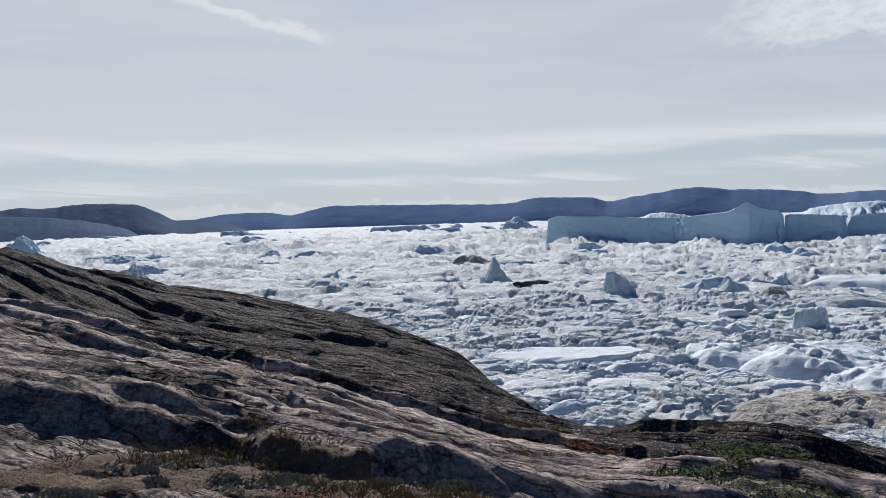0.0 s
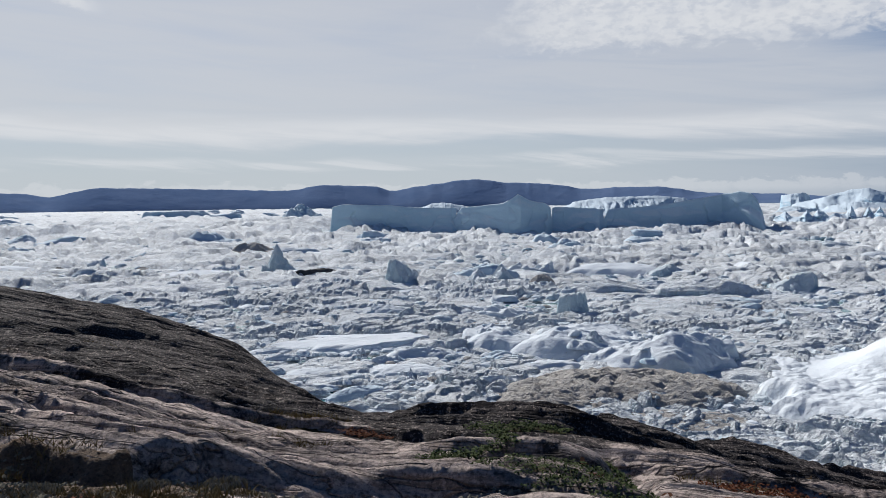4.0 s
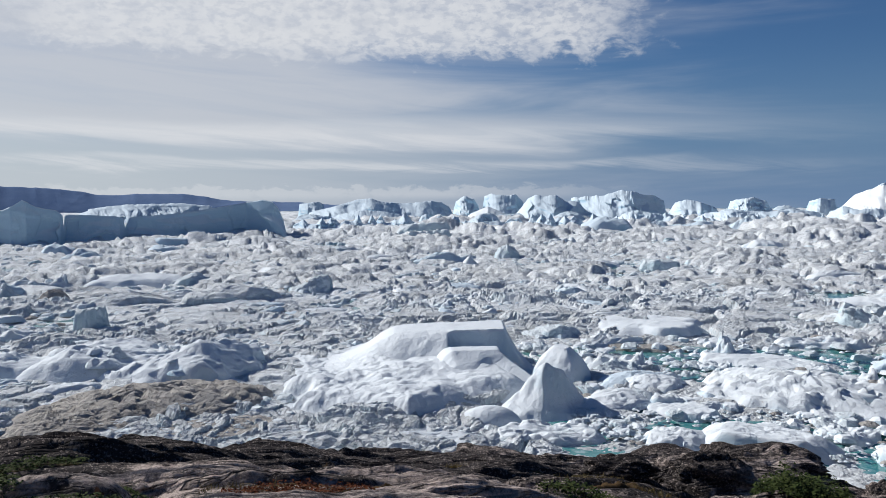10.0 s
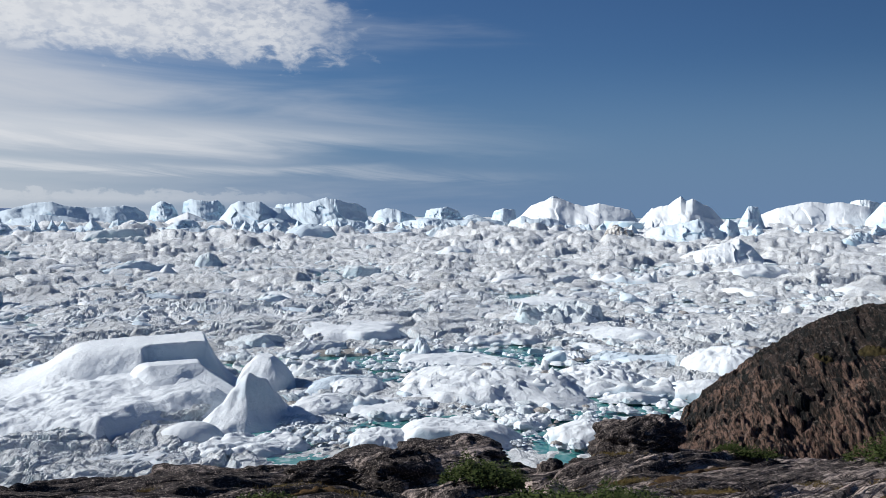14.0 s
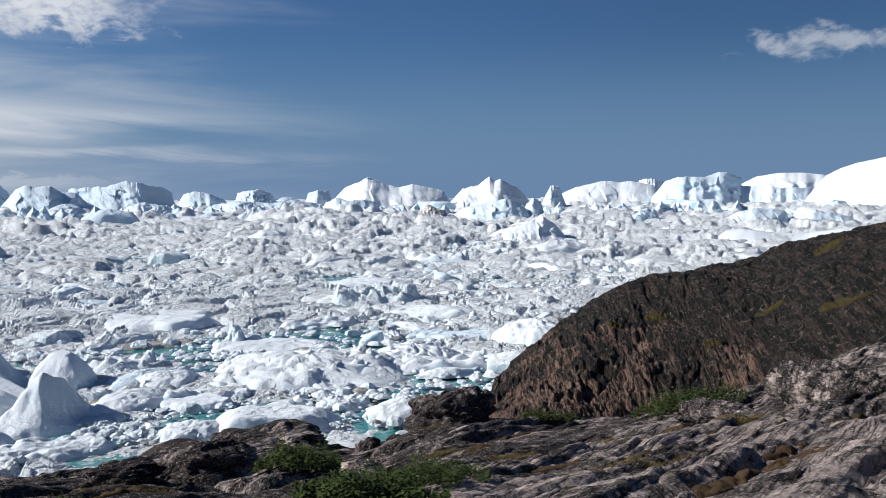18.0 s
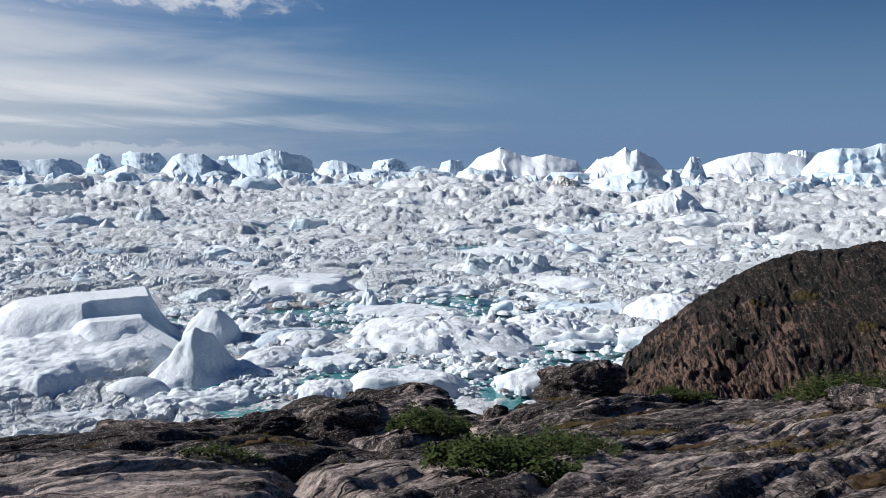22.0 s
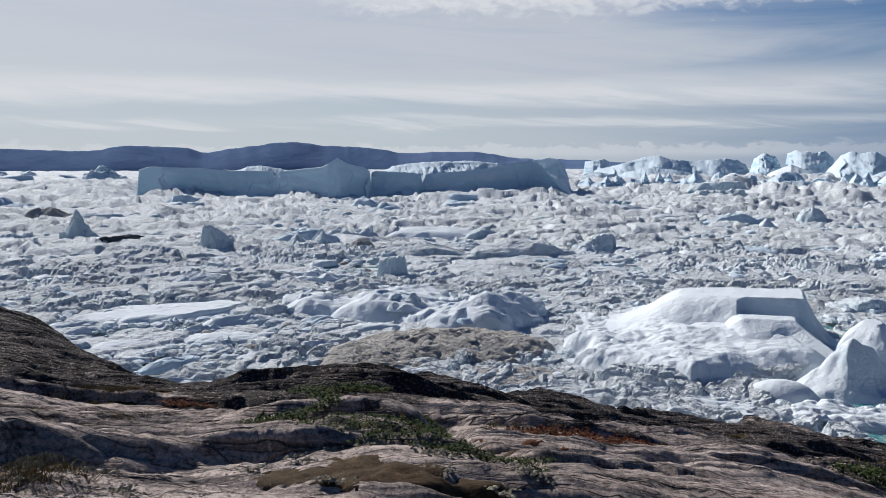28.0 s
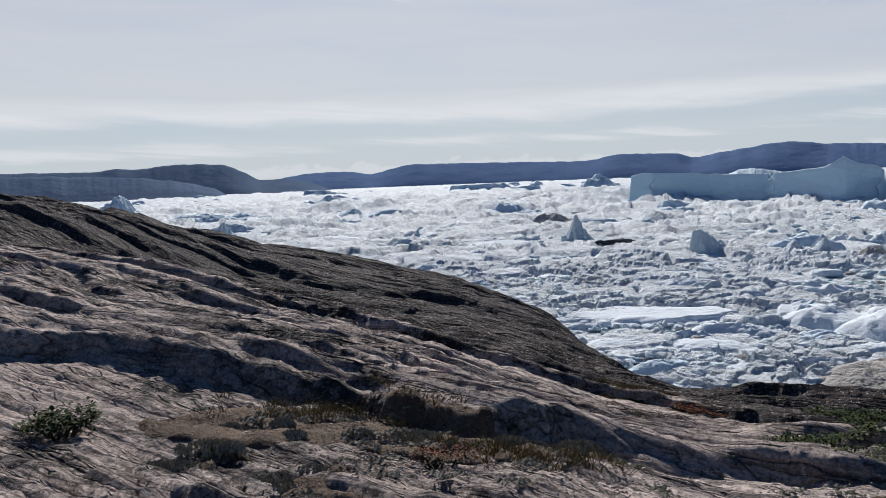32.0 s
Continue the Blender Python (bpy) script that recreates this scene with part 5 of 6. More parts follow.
for k, (b0, b1) in enumerate(((37.5, 44), (43, 50), (48.5, 56), (55, 61), (60, 67), (65.5, 72), (71, 76), (78, 84), (88, 94), (92.5, 100), (98, 106))):
    n_k = int((b1 - b0) / 0.32)
    b_k = [b0 + (b1 - b0) * i / n_k for i in range(n_k + 1)]
    far_k = steps.uniform(600, 760)
    e_k = [-1.75 if i in (0, n_k) else -1.22 + 0.75 * steps.random() ** 1.6 for i in range(n_k + 1)]
    crest_berg("jumbled row of broken blue-white ice below the skyline", b_k, e_k, far_k, 6, 26, BERG, 200 + k, rough=0.05, relief=1.8, craggy=2.0, across=300)
for row in NEAR_FORMS:
    iceberg(*row, category="ice floe" if "floe" in row[0] else "ice", res=72, turn=8.0 * math.sin(row[8] * 2.3))
for row in MID_FORMS:
    iceberg(*row[:5], row[5] * 1.3 + 0.3, *row[6:], category="ice floe" if "floe" in row[0] else "iceberg" if row[0] == "iceberg" else "ice", res=52, turn=8.0 * math.sin(row[8] * 2.3))
for row in FAR_FORMS:
    iceberg(*row, res=80, turn=6.0 * math.sin(row[8] * 2.3))
pick = random.Random(5)
for k in range(60):
    b, r = pick.uniform(37, 114), pick.uniform(560, 1500)
    h = pick.uniform(0.4, 1.0) * (9 + 0.006 * r)
    iceberg("iceberg", b, r, h * pick.uniform(2.0, 4.5), h * pick.uniform(1.8, 3), h, pick.choice(["mound", "wedge", "slab", "dome", "twin", "mound"]), BERG, 300 + k,
            "small weathered blue-white iceberg on the skyline", res=42, group="skyline icebergs")
for k in range(30):
    b, r = pick.uniform(48, 67), pick.uniform(600, 850)
    h = pick.uniform(0.4, 1.0) * (8 + 0.003 * r)
    iceberg("iceberg", b, r, h * pick.uniform(2.6, 5.0), h * pick.uniform(1.8, 3.0), h, pick.choice(["mound", "wedge", "mound", "twin", "mound"]), BERG, 500 + k,
            "jagged blue-white iceberg in a crowded skyline row", res=44, group="skyline icebergs")
for k in range(125):
    b, r = pick.uniform(-34, 37), 300 * 7.0 ** pick.random()
    h = pick.uniform(0.25, 1.0) ** 1.5 * (4 + 0.006 * r)
    iceberg("iceberg", b, r, h * pick.uniform(2.5, 5.5), h * pick.uniform(2, 3.5), h, pick.choice(["mound", "wedge", "slab", "dome", "peak", "mound"]), BERG, 400 + k,
            "low weathered iceberg in far brash ice", res=30, group="far icebergs")


# ---- loose ice blocks ----
rng = np.random.default_rng(7)
WORDS = {"snow_ice": "white", "blue_ice": "blue-white", "dirty_ice": "silt-grey", "berg_ice": "pale blue"}


def scatter(count, near, far, least, most):
    """Bearings, distances and sizes spread evenly over the visible ice."""
    b = rng.uniform(-36, 113, count)
    tilt = rng.uniform(math.atan(EYE / far), math.atan(EYE / near), count)
    r = EYE / np.tan(tilt)
    s = least * (most / least) ** (rng.uniform(0, 1, count) ** 1.9)
    return b, r, s * np.clip((r / 110) ** 0.55, 0.7, 5)


for b, r, s in zip(*scatter(300, 70, 700, 1.6, 4.6)):
    if 35 < b < 59 and r < 108:
        r += 60
    me = CHUNKS[int(rng.integers(len(CHUNKS)))]
    ob = new("ice_block", me)
    ob.matrix_world = Matrix.Translation(at(b, r, 0.12)) @ Matrix.Rotation(rng.uniform(0, 6.28), 4, "Z") @ Matrix.Diagonal((s, s * rng.uniform(0.6, 1), s * rng.uniform(0.7, 1.3), 1))
    word = WORDS[me.materials[0].name]
    tagged(ob, word + " weathered ice block frozen into the brash", "ice block", "loose ice blocks")


FLOES = []
for k in range(14):
    U, V, Z = form(1.0, 0.8, 0.13 + 0.05 * (k % 3), ("dome", "mound", "rubble", "dome", "mound", "wedge", "dome")[k % 7], 260 + k, 52, 20, 0.22)
    FLOES.append(grid_mesh("ice_floe", U, V, Z - 0.02, SNOW_ICE if k % 5 else BERG_ICE, closed=True))
for b, r, s in zip(*scatter(255, 72, 560, 3.6, 12.0)):
    if 33 < b < 60 and r < 112:
        r += 70
    me = FLOES[int(rng.integers(len(FLOES)))]
    ob = new("ice_floe", me)
    ob.matrix_world = Matrix.Translation(at(b, r, 0.05)) @ Matrix.Rotation(radians(-b) + rng.normal(0, 0.5), 4, "Z") @ Matrix.Diagonal((s * 1.25, s * rng.uniform(0.6, 1), s * rng.uniform(0.8, 1.5), 1))
    tagged(ob, "low snow-covered ice floe in the brash" if me.materials[0] is SNOW_ICE else "low blue-white bare ice floe in the brash", "ice floe", "scattered ice floes")


def build_small_ice(name, mat, count, near, far, least, most, label):
    """Small bits of ice, too many to count, in one mesh."""
    src = [c for c in SMALL if c[3] == mat]
    rows, cols = src[0][0].shape
    i = np.arange(rows * cols).reshape(rows, cols)
    i = np.concatenate([i, i[:, :1]], 1)
    one = np.stack([i[:-1, :-1], i[:-1, 1:], i[1:, 1:], i[1:, :-1]], -1).reshape(-1, 4)
    pts, faces, base = [], [], 0
    for b, r, s in zip(*scatter(count, near, far, least, most)):
        if 37.5 < b < 57.5 and 63.5 < r < 97:
            continue
        p = at(b, r)
        if any((p - at(pb, pr)).length < 0.8 * pw for pb, pr, pw in POOLS) and s > 0.8:
            continue
        U, V, Z, _ = src[int(rng.integers(len(src)))]
        a = rng.uniform(0, 6.28)
        c, d = math.cos(a) * s, math.sin(a) * s
        p = at(b, r)
        tall = s * rng.uniform(0.6, 1.2)
        pts.append(np.stack([p.x + U * c - V * d, p.y + U * d + V * c, 0.10 + Z * tall], -1).reshape(-1, 3))
        faces.append(one + base)
        base += rows * cols
    co, q = np.concatenate(pts), np.concatenate(faces)
    me = bpy.data.meshes.new(name)
    me.vertices.add(len(co))
    me.vertices.foreach_set("co", co.astype(np.float32).ravel())
    me.loops.add(q.size)
    me.loops.foreach_set("vertex_index", q.ravel().astype(np.int32))
    me.polygons.add(len(q))
    me.polygons.foreach_set("loop_start", np.arange(0, q.size, 4, dtype=np.int32))
    me.polygons.foreach_set("use_smooth", np.full(len(q), False))
    me.update(calc_edges=True)
    me.materials.append(mat)
    tagged(new(name, me), label, "brash ice", kind="stuff")


build_small_ice("brash_bits", WHITE, 9000, 60, 900, 0.4, 2.2, "scattered small white bits of broken ice")
build_small_ice("brash_bits_blue", BLUE, 6500, 60, 1300, 0.5, 2.8, "scattered small blue bits of glacier ice")
build_small_ice("brash_bits_dirty", GREY, 1000, 60, 900, 0.35, 2.2, "scattered silt-grey bits of ice")
build_small_ice("brash_bits_far", BLUE, 7000, 170, 1800, 0.7, 2.6, "scattered blue-shaded blocks in far brash ice")

# ---- boulders, plants and soil on the rock ----


def spot_height(b, r, gap=0.05):
    p = at(b, r)
    return float(rock_top(np.array([[p.x]]), np.array([[p.y]]), gap)[0, 0])


def mesh_of(name, pts, faces, mat, smooth_shade=False):
    me = bpy.data.meshes.new(name)
    me.from_pydata(pts, [], faces)
    me.polygons.foreach_set("use_smooth", np.full(len(me.polygons), smooth_shade))
    me.materials.append(mat)
    return me


def boulder(name, b, r, w, d, h, seed, label, mat, turn=0.0, sink=0.25, square=2.15):
    """A rounded block with worn edges, sunk a little into the rock."""
    lat, lon = np.linspace(-0.5, 0.5, 44) * np.pi, np.linspace(0, 2 * np.pi, 65)[:-1]
    A, L = np.meshgrid(lon, lat)
    dx, dy, dz = np.cos(L) * np.cos(A), np.cos(L) * np.sin(A), np.sin(L)
    k = (np.abs(dx) ** square + np.abs(dy) ** square + np.abs(dz) ** square) ** (-1 / square)
    n1 = fbm(dx * 1.3 + dz + seed, dy * 1.3 + dz * 0.7, 4, seed)
    groove = np.abs(fbm(dz * 4 + dx * 0.6 + seed, dy * 0.7, 3, seed + 3))
    k = k * (1 + 0.24 * n1 - 0.10 * (1 - smooth(groove, 0.0, 0.12)))
    layer = dz * 1.9 + 0.35 * dx + 0.5 * n1 + seed * 0.37
    layer = np.abs(layer - np.floor(layer) - 0.5) * 2
    k = k * (1 - 0.13 * (1 - smooth(layer, 0.0, 0.25)))
    me = grid_mesh(name, dx * k * w / 2, dy * k * d / 2, dz * k * h / 2, mat, closed=True)
    ob = new(name, me)
    z = spot_height(b, r) + h * (0.5 - sink)
    ob.matrix_world = Matrix.Translation(at(b, r, z)) @ Matrix.Rotation(radians(turn - b), 4, "Z")
    return tagged(ob, label, "rock")


boulder("boulder", 77.98, 32.0, 1.15, 1.0, 1.15, 3, "rounded grey boulder on the rock brow", GNEISS, 10, 0.18)
boulder("boulder", 79.2, 32.0, 0.6, 0.5, 0.45, 4, "small grey boulder beside a larger one", GNEISS, 30)
boulder("boulder", 80.01, 31.5, 0.8, 0.5, 0.4, 5, "small flat grey boulder", GNEISS, -10)
boulder("whaleback_rock", 84.08, 33.0, 3.6, 3.0, 2.4, 6, "rounded cracked gneiss hump below the outcrop", GNEISS, 5, 0.42)
boulder("whaleback_rock", 70.66, 33.0, 5.2, 4.0, 2.0, 7, "smooth dark gneiss dome on the brow", GNEISS, 0, 0.65)
boulder("whaleback_rock", 64.76, 33.5, 4.6, 3.6, 1.5, 8, "low smooth gneiss dome on the brow", GNEISS, 0, 0.6)
boulder("whaleback_rock", 51.44, 36.0, 5.0, 4.0, 1.8, 9, "low grey gneiss dome on the brow", GNEISS, 0, 0.7)
boulder("whaleback_rock", 66.9, 19.0, 2.6, 2.0, 1.3, 10, "dark rounded gneiss block above a hollow", GNEISS, 8, 0.40)
boulder("whaleback_rock", 61.1, 17.5, 1.5, 0.9, 0.55, 11, "pale cracked gneiss slab", GNEISS, 0, 0.4)
boulder("whaleback_rock", 55.2, 14.5, 1.2, 0.8, 0.5, 12, "pale rounded gneiss lump", GNEISS, 0, 0.4)
boulder("whaleback_rock", 110.62, 21.0, 3.2, 1.6, 1.5, 13, "pale layered gneiss slab", GNEISS, -20, 0.45)
boulder("whaleback_rock", 104.01, 23.0, 2.8, 1.3, 0.9, 14, "smooth grey gneiss slab", GNEISS, -15, 0.45)
boulder("whaleback_rock", 77.57, 17.0, 0.9, 0.7, 0.5, 15, "pale stone among willow shrubs", GNEISS, 0, 0.5)


def soil_top(X, Y, lift=0.05):
    """Level of the soil and moss that fill the hollows."""
    step, hollow = bench(X, Y)
    return 0.35 * rock_top(X, Y, 2.2) + 0.65 * (base_height(X, Y) + step) - 0.10 + lift + 0.08 * hollow + 0.05 * fbm(X * 5, Y * 5, 3, 4)


def cushion(x, y, z, g):
    """A small heap of knobbly lichen tips."""
    pts, faces = [], []
    wide = g.uniform(0.08, 0.22)
    for _ in range(110):
        a, q = g.uniform(0, 6.28), math.sqrt(g.random())
        px, py, t = x + wide * 1.3 * q * math.cos(a), y + wide * 0.8 * q * math.sin(a), g.uniform(0.010, 0.022)
        pz = z + 0.05 * (1 - q * q) * g.uniform(0.4, 1.1)
        i = len(pts)
        pts += [(px + t, py, pz), (px, py + t, pz), (px - t, py, pz), (px, py - t, pz), (px, py, pz + t * 1.3), (px, py, pz - 0.04)]
        for c in range(4):
            faces += [(i + c, i + (c + 1) % 4, i + 4), (i + (c + 1) % 4, i + c, i + 5)]
    return mesh_of("lichen_cushion", pts, faces, LICHEN)


def patch(name, b, r, w, d, mat, seed, label, category="moss", lift=0.05, turn=0.0):
    """A mat of low growth or soil that fills the hollows between ledges."""
    U, V = local(w, d, 60, 46)
    m = Matrix.Translation(at(b, r)) @ Matrix.Rotation(radians(turn - b), 4, "Z")
    X = m[0][3] + m[0][0] * U + m[0][1] * V
    Y = m[1][3] + m[1][0] * U + m[1][1] * V
    n1 = fbm(U * 2.4 / w + seed, V * 2.4 / w, 3, seed)
    edge = 1 - np.hypot(U / (w / 2), V / (d / 2)) + 0.6 * n1
    Z = soil_top(X, Y, lift) + 0.06 * fbm(X * 1.6, Y * 1.6, 3, seed) - (1 - smooth(edge, 0.0, 0.5)) * 0.35
    Z = np.minimum(Z, rock_top(X, Y, 1.3) + 0.03 + 0.03 * fbm(X * 3, Y * 3, 2, seed))
    if name != "soil_patch":
        return tagged(new(name, grid_mesh(name, X, Y, Z, mat)), label, category)
    root = new(name, None)
    part("soil", grid_mesh("soil", X, Y, Z, mat), root)
    g = random.Random(seed)
    for _ in range(9):
        i, j = g.randrange(12, 34), g.randrange(12, 48)
        part("lichen_cushion", cushion(X[i, j], Y[i, j], Z[i, j], g), root, "pale cream reindeer lichen cushion")
    return tagged(root, label, category)


patch("moss_patch", 60.29, 17.0, 4.2, 1.9, OLIVE_MOSS, 1, "brown-green moss filling a rock hollow")
patch("moss_patch", 47.06, 18.0, 3.0, 2.2, MOSS, 2, "dark brown moss in a rock hollow")
patch("moss_patch", 77.06, 20.0, 2.6, 2.2, MOSS, 3, "dark peaty moss around willow shrubs")
patch("moss_patch", 38.93, 8.6, 2.4, 1.2, RED_MOSS, 4, "rust-red heath between rock ledges", "heath")
patch("moss_patch", 31.81, 9.0, 2.4, 1.4, MOSS, 5, "dark brown moss between rock ledges")
patch("moss_patch", 8.9, 11.7, 1.8, 1.2, RED_MOSS, 6, "rust-red heath on the rock", "heath")
patch("moss_patch", -7.85, 21.0, 2.2, 1.8, OLIVE_MOSS, 7, "olive moss along a rock ledge")
patch("soil_patch", -17, 6.6, 5.0, 2.0, GRAVEL, 8, "gritty brown soil in a rock hollow", "soil")
patch("soil_patch", -7.85, 6.3, 2.8, 1.6, GRAVEL, 9, "dark brown soil with lichen and heath", "soil")
patch("soil_patch", -25.14, 5.2, 2.2, 1.2, GRAVEL, 10, "gritty grey-brown gravel on the rock", "soil")
patch("moss_patch", 39.95, 14.0, 3.0, 2.0, MOSS, 18, "dark brown moss below a rock step", lift=0.07)
patch("moss_patch", 44.52, 11.0, 3.0, 1.6, MOSS, 19, "brown peaty moss between dark slabs", lift=0.07)
patch("moss_patch", 18.08, 7.2, 1.8, 1.0, MOSS, 20, "brown moss with creeping willow", lift=0.07)
patch("moss_patch", 24.69, 6.6, 2.0, 1.1, MOSS, 21, "brown moss at the foot of a slab", lift=0.07)
patch("moss_patch", 90.79, 14.0, 3.0, 1.1, MOSS, 22, "dry brown moss in a long rock crease", lift=0.08, turn=20)
patch("moss_patch", 96.9, 12.5, 2.8, 1.0, OLIVE_MOSS, 23, "olive-brown moss between pale ribs", lift=0.08, turn=20)
patch("moss_patch", 105.03, 11.5, 2.8, 1.0, MOSS, 24, "dry brown moss beside a pale slab", lift=0.08, turn=20)
patch("moss_patch", 109.61, 14.5, 3.2, 1.1, OLIVE_MOSS, 25, "olive-brown moss along a slab edge", lift=0.08, turn=20)
patch("moss_patch", 86.73, 21.5, 3.2, 1.3, MOSS, 26, "dark brown moss in a rock hollow", lift=0.08, turn=15)
patch("moss_patch", 100.96, 24.0, 3.6, 1.3, MOSS, 27, "brown moss and dry grass on a ledge", lift=0.08, turn=15)
patch("moss_patch", 28.76, 6.0, 4.4, 1.7, MOSS, 29, "dark brown moss and soil at the foot of slabs", lift=0.08)
patch("moss_patch", 37.91, 6.6, 3.0, 1.5, MOSS, 30, "dark brown peaty moss with heath", lift=0.08)
patch("moss_patch", 33.34, 7.6, 3.2, 0.9, RED_MOSS, 31, "dull red-brown heath in a rock crease", "heath", lift=0.05)
patch("moss_patch", 62.32, 12.0, 3.4, 1.3, OLIVE_MOSS, 28, "olive-brown moss below a rounded block", lift=0.08)
patch("moss_patch", 97.91, 30.0, 4.2, 1.8, OLIVE_MOSS, 12, "green-brown moss at the foot of the outcrop")
patch("moss_patch", 105.03, 19.5, 2.6, 1.3, OLIVE_MOSS, 13, "brown-green moss between slabs")
patch("moss_patch", 96.9, 17.5, 2.6, 1.0, MOSS, 14, "dry brown moss between slabs")
patch("moss_patch", 88.76, 18.0, 2.4, 1.0, MOSS, 15, "dry brown moss along a ledge")
patch("moss_patch", 111.64, 26.0, 2.8, 1.4, OLIVE_MOSS, 16, "green moss on a rock shelf")
patch("moss_patch", 23.68, 14.0, 2.6, 1.4, MOSS, 17, "dark brown moss in a rock crease")

patch("moss_patch", 88, 10, 3.2, 0.7, MOSS, 60, "brown peaty moss in a long rock crease", lift=0.03, turn=57)
patch("moss_patch", 93, 9, 3.4, 0.8, OLIVE_MOSS, 61, "olive-brown moss and dry grass along a ledge", lift=0.03, turn=62)
patch("moss_patch", 99, 9.5, 3.6, 0.8, MOSS, 62, "dark brown moss between pale slabs", lift=0.03, turn=68)
patch("moss_patch", 105, 9, 3, 0.7, MOSS, 63, "rusty brown moss in a crack between slabs", lift=0.03, turn=74)
patch("moss_patch", 110, 11, 3.4, 0.9, MOSS, 64, "brown peaty moss in a long rock crease", lift=0.03, turn=79)
patch("moss_patch", 84, 13, 3.2, 0.9, OLIVE_MOSS, 65, "olive-brown moss and dry grass along a ledge", lift=0.03, turn=53)
patch("moss_patch", 91, 16.5, 4, 0.9, MOSS, 66, "dark brown moss between pale slabs", lift=0.03, turn=60)
patch("moss_patch", 98, 15, 4, 0.9, MOSS, 67, "rusty brown moss in a crack between slabs", lift=0.03, turn=67)
patch("moss_patch", 102, 17, 4, 1.0, MOSS, 68, "brown peaty moss in a long rock crease", lift=0.03, turn=71)
patch("moss_patch", 107, 18, 4, 1.0, OLIVE_MOSS, 69, "olive-brown moss and dry grass along a ledge", lift=0.03, turn=76)
patch("moss_patch", 94, 21, 4.4, 1.0, MOSS, 70, "dark brown moss between pale slabs", lift=0.03, turn=63)
patch("moss_patch", 103, 27, 4.6, 1.2, MOSS, 71, "rusty brown moss in a crack between slabs", lift=0.03, turn=72)
patch("moss_patch", 88, 25, 4.2, 1.1, MOSS, 72, "brown peaty moss in a long rock crease", lift=0.03, turn=57)
patch("moss_patch", 112, 17, 3.6, 0.9, OLIVE_MOSS, 73, "olive-brown moss and dry grass along a ledge", lift=0.03, turn=81)
patch("moss_patch", 82, 18, 3, 0.9, MOSS, 74, "dark brown moss between pale slabs", lift=0.03, turn=51)
patch("moss_patch", 70, 14, 2.8, 1.0, MOSS, 75, "rusty brown moss in a crack between slabs", lift=0.03, turn=39)
patch("moss_patch", 65, 15.5, 2.6, 1.0, MOSS, 76, "brown peaty moss in a long rock crease", lift=0.03, turn=34)
patch("moss_patch", 55, 17, 3.2, 1.1, OLIVE_MOSS, 77, "olive-brown moss and dry grass along a ledge", lift=0.03, turn=24)
patch("moss_patch", 50, 14, 3, 1.0, MOSS, 78, "dark brown moss between pale slabs", lift=0.03, turn=19)
patch("moss_patch", 59.9, 13.3, 3.6, 1.8, RUSTY_MOSS, 79, "flat rusty-brown grassy moss in a rock basin", lift=0.12)
patch("moss_patch", 77.4, 15.2, 2.6, 2.4, RUSTY_MOSS, 80, "bare red-brown peat between willow shrubs", lift=0.12)
patch("moss_patch", 83.1, 21.3, 3.0, 1.4, OLIVE_MOSS, 81, "olive grass and moss beside a rock hump", lift=0.10)
patch("moss_patch", 4.3, 12.2, 2.0, 0.9, OLIVE_MOSS, 82, "olive moss in the notch between two rocks", lift=0.10)
patch("moss_patch", 20.2, 12.8, 2.2, 0.9, OLIVE_MOSS, 83, "olive moss on the flank of a rock hump", lift=0.10)
patch("moss_patch", 38.6, 10.2, 3.0, 1.6, RUSTY_MOSS, 84, "rusty-brown moss below dark slabs", lift=0.12)
patch("soil_patch", -30.5, 5.9, 2.6, 1.3, GRAVEL, 85, "pale grey-brown grit on the rock", "soil")


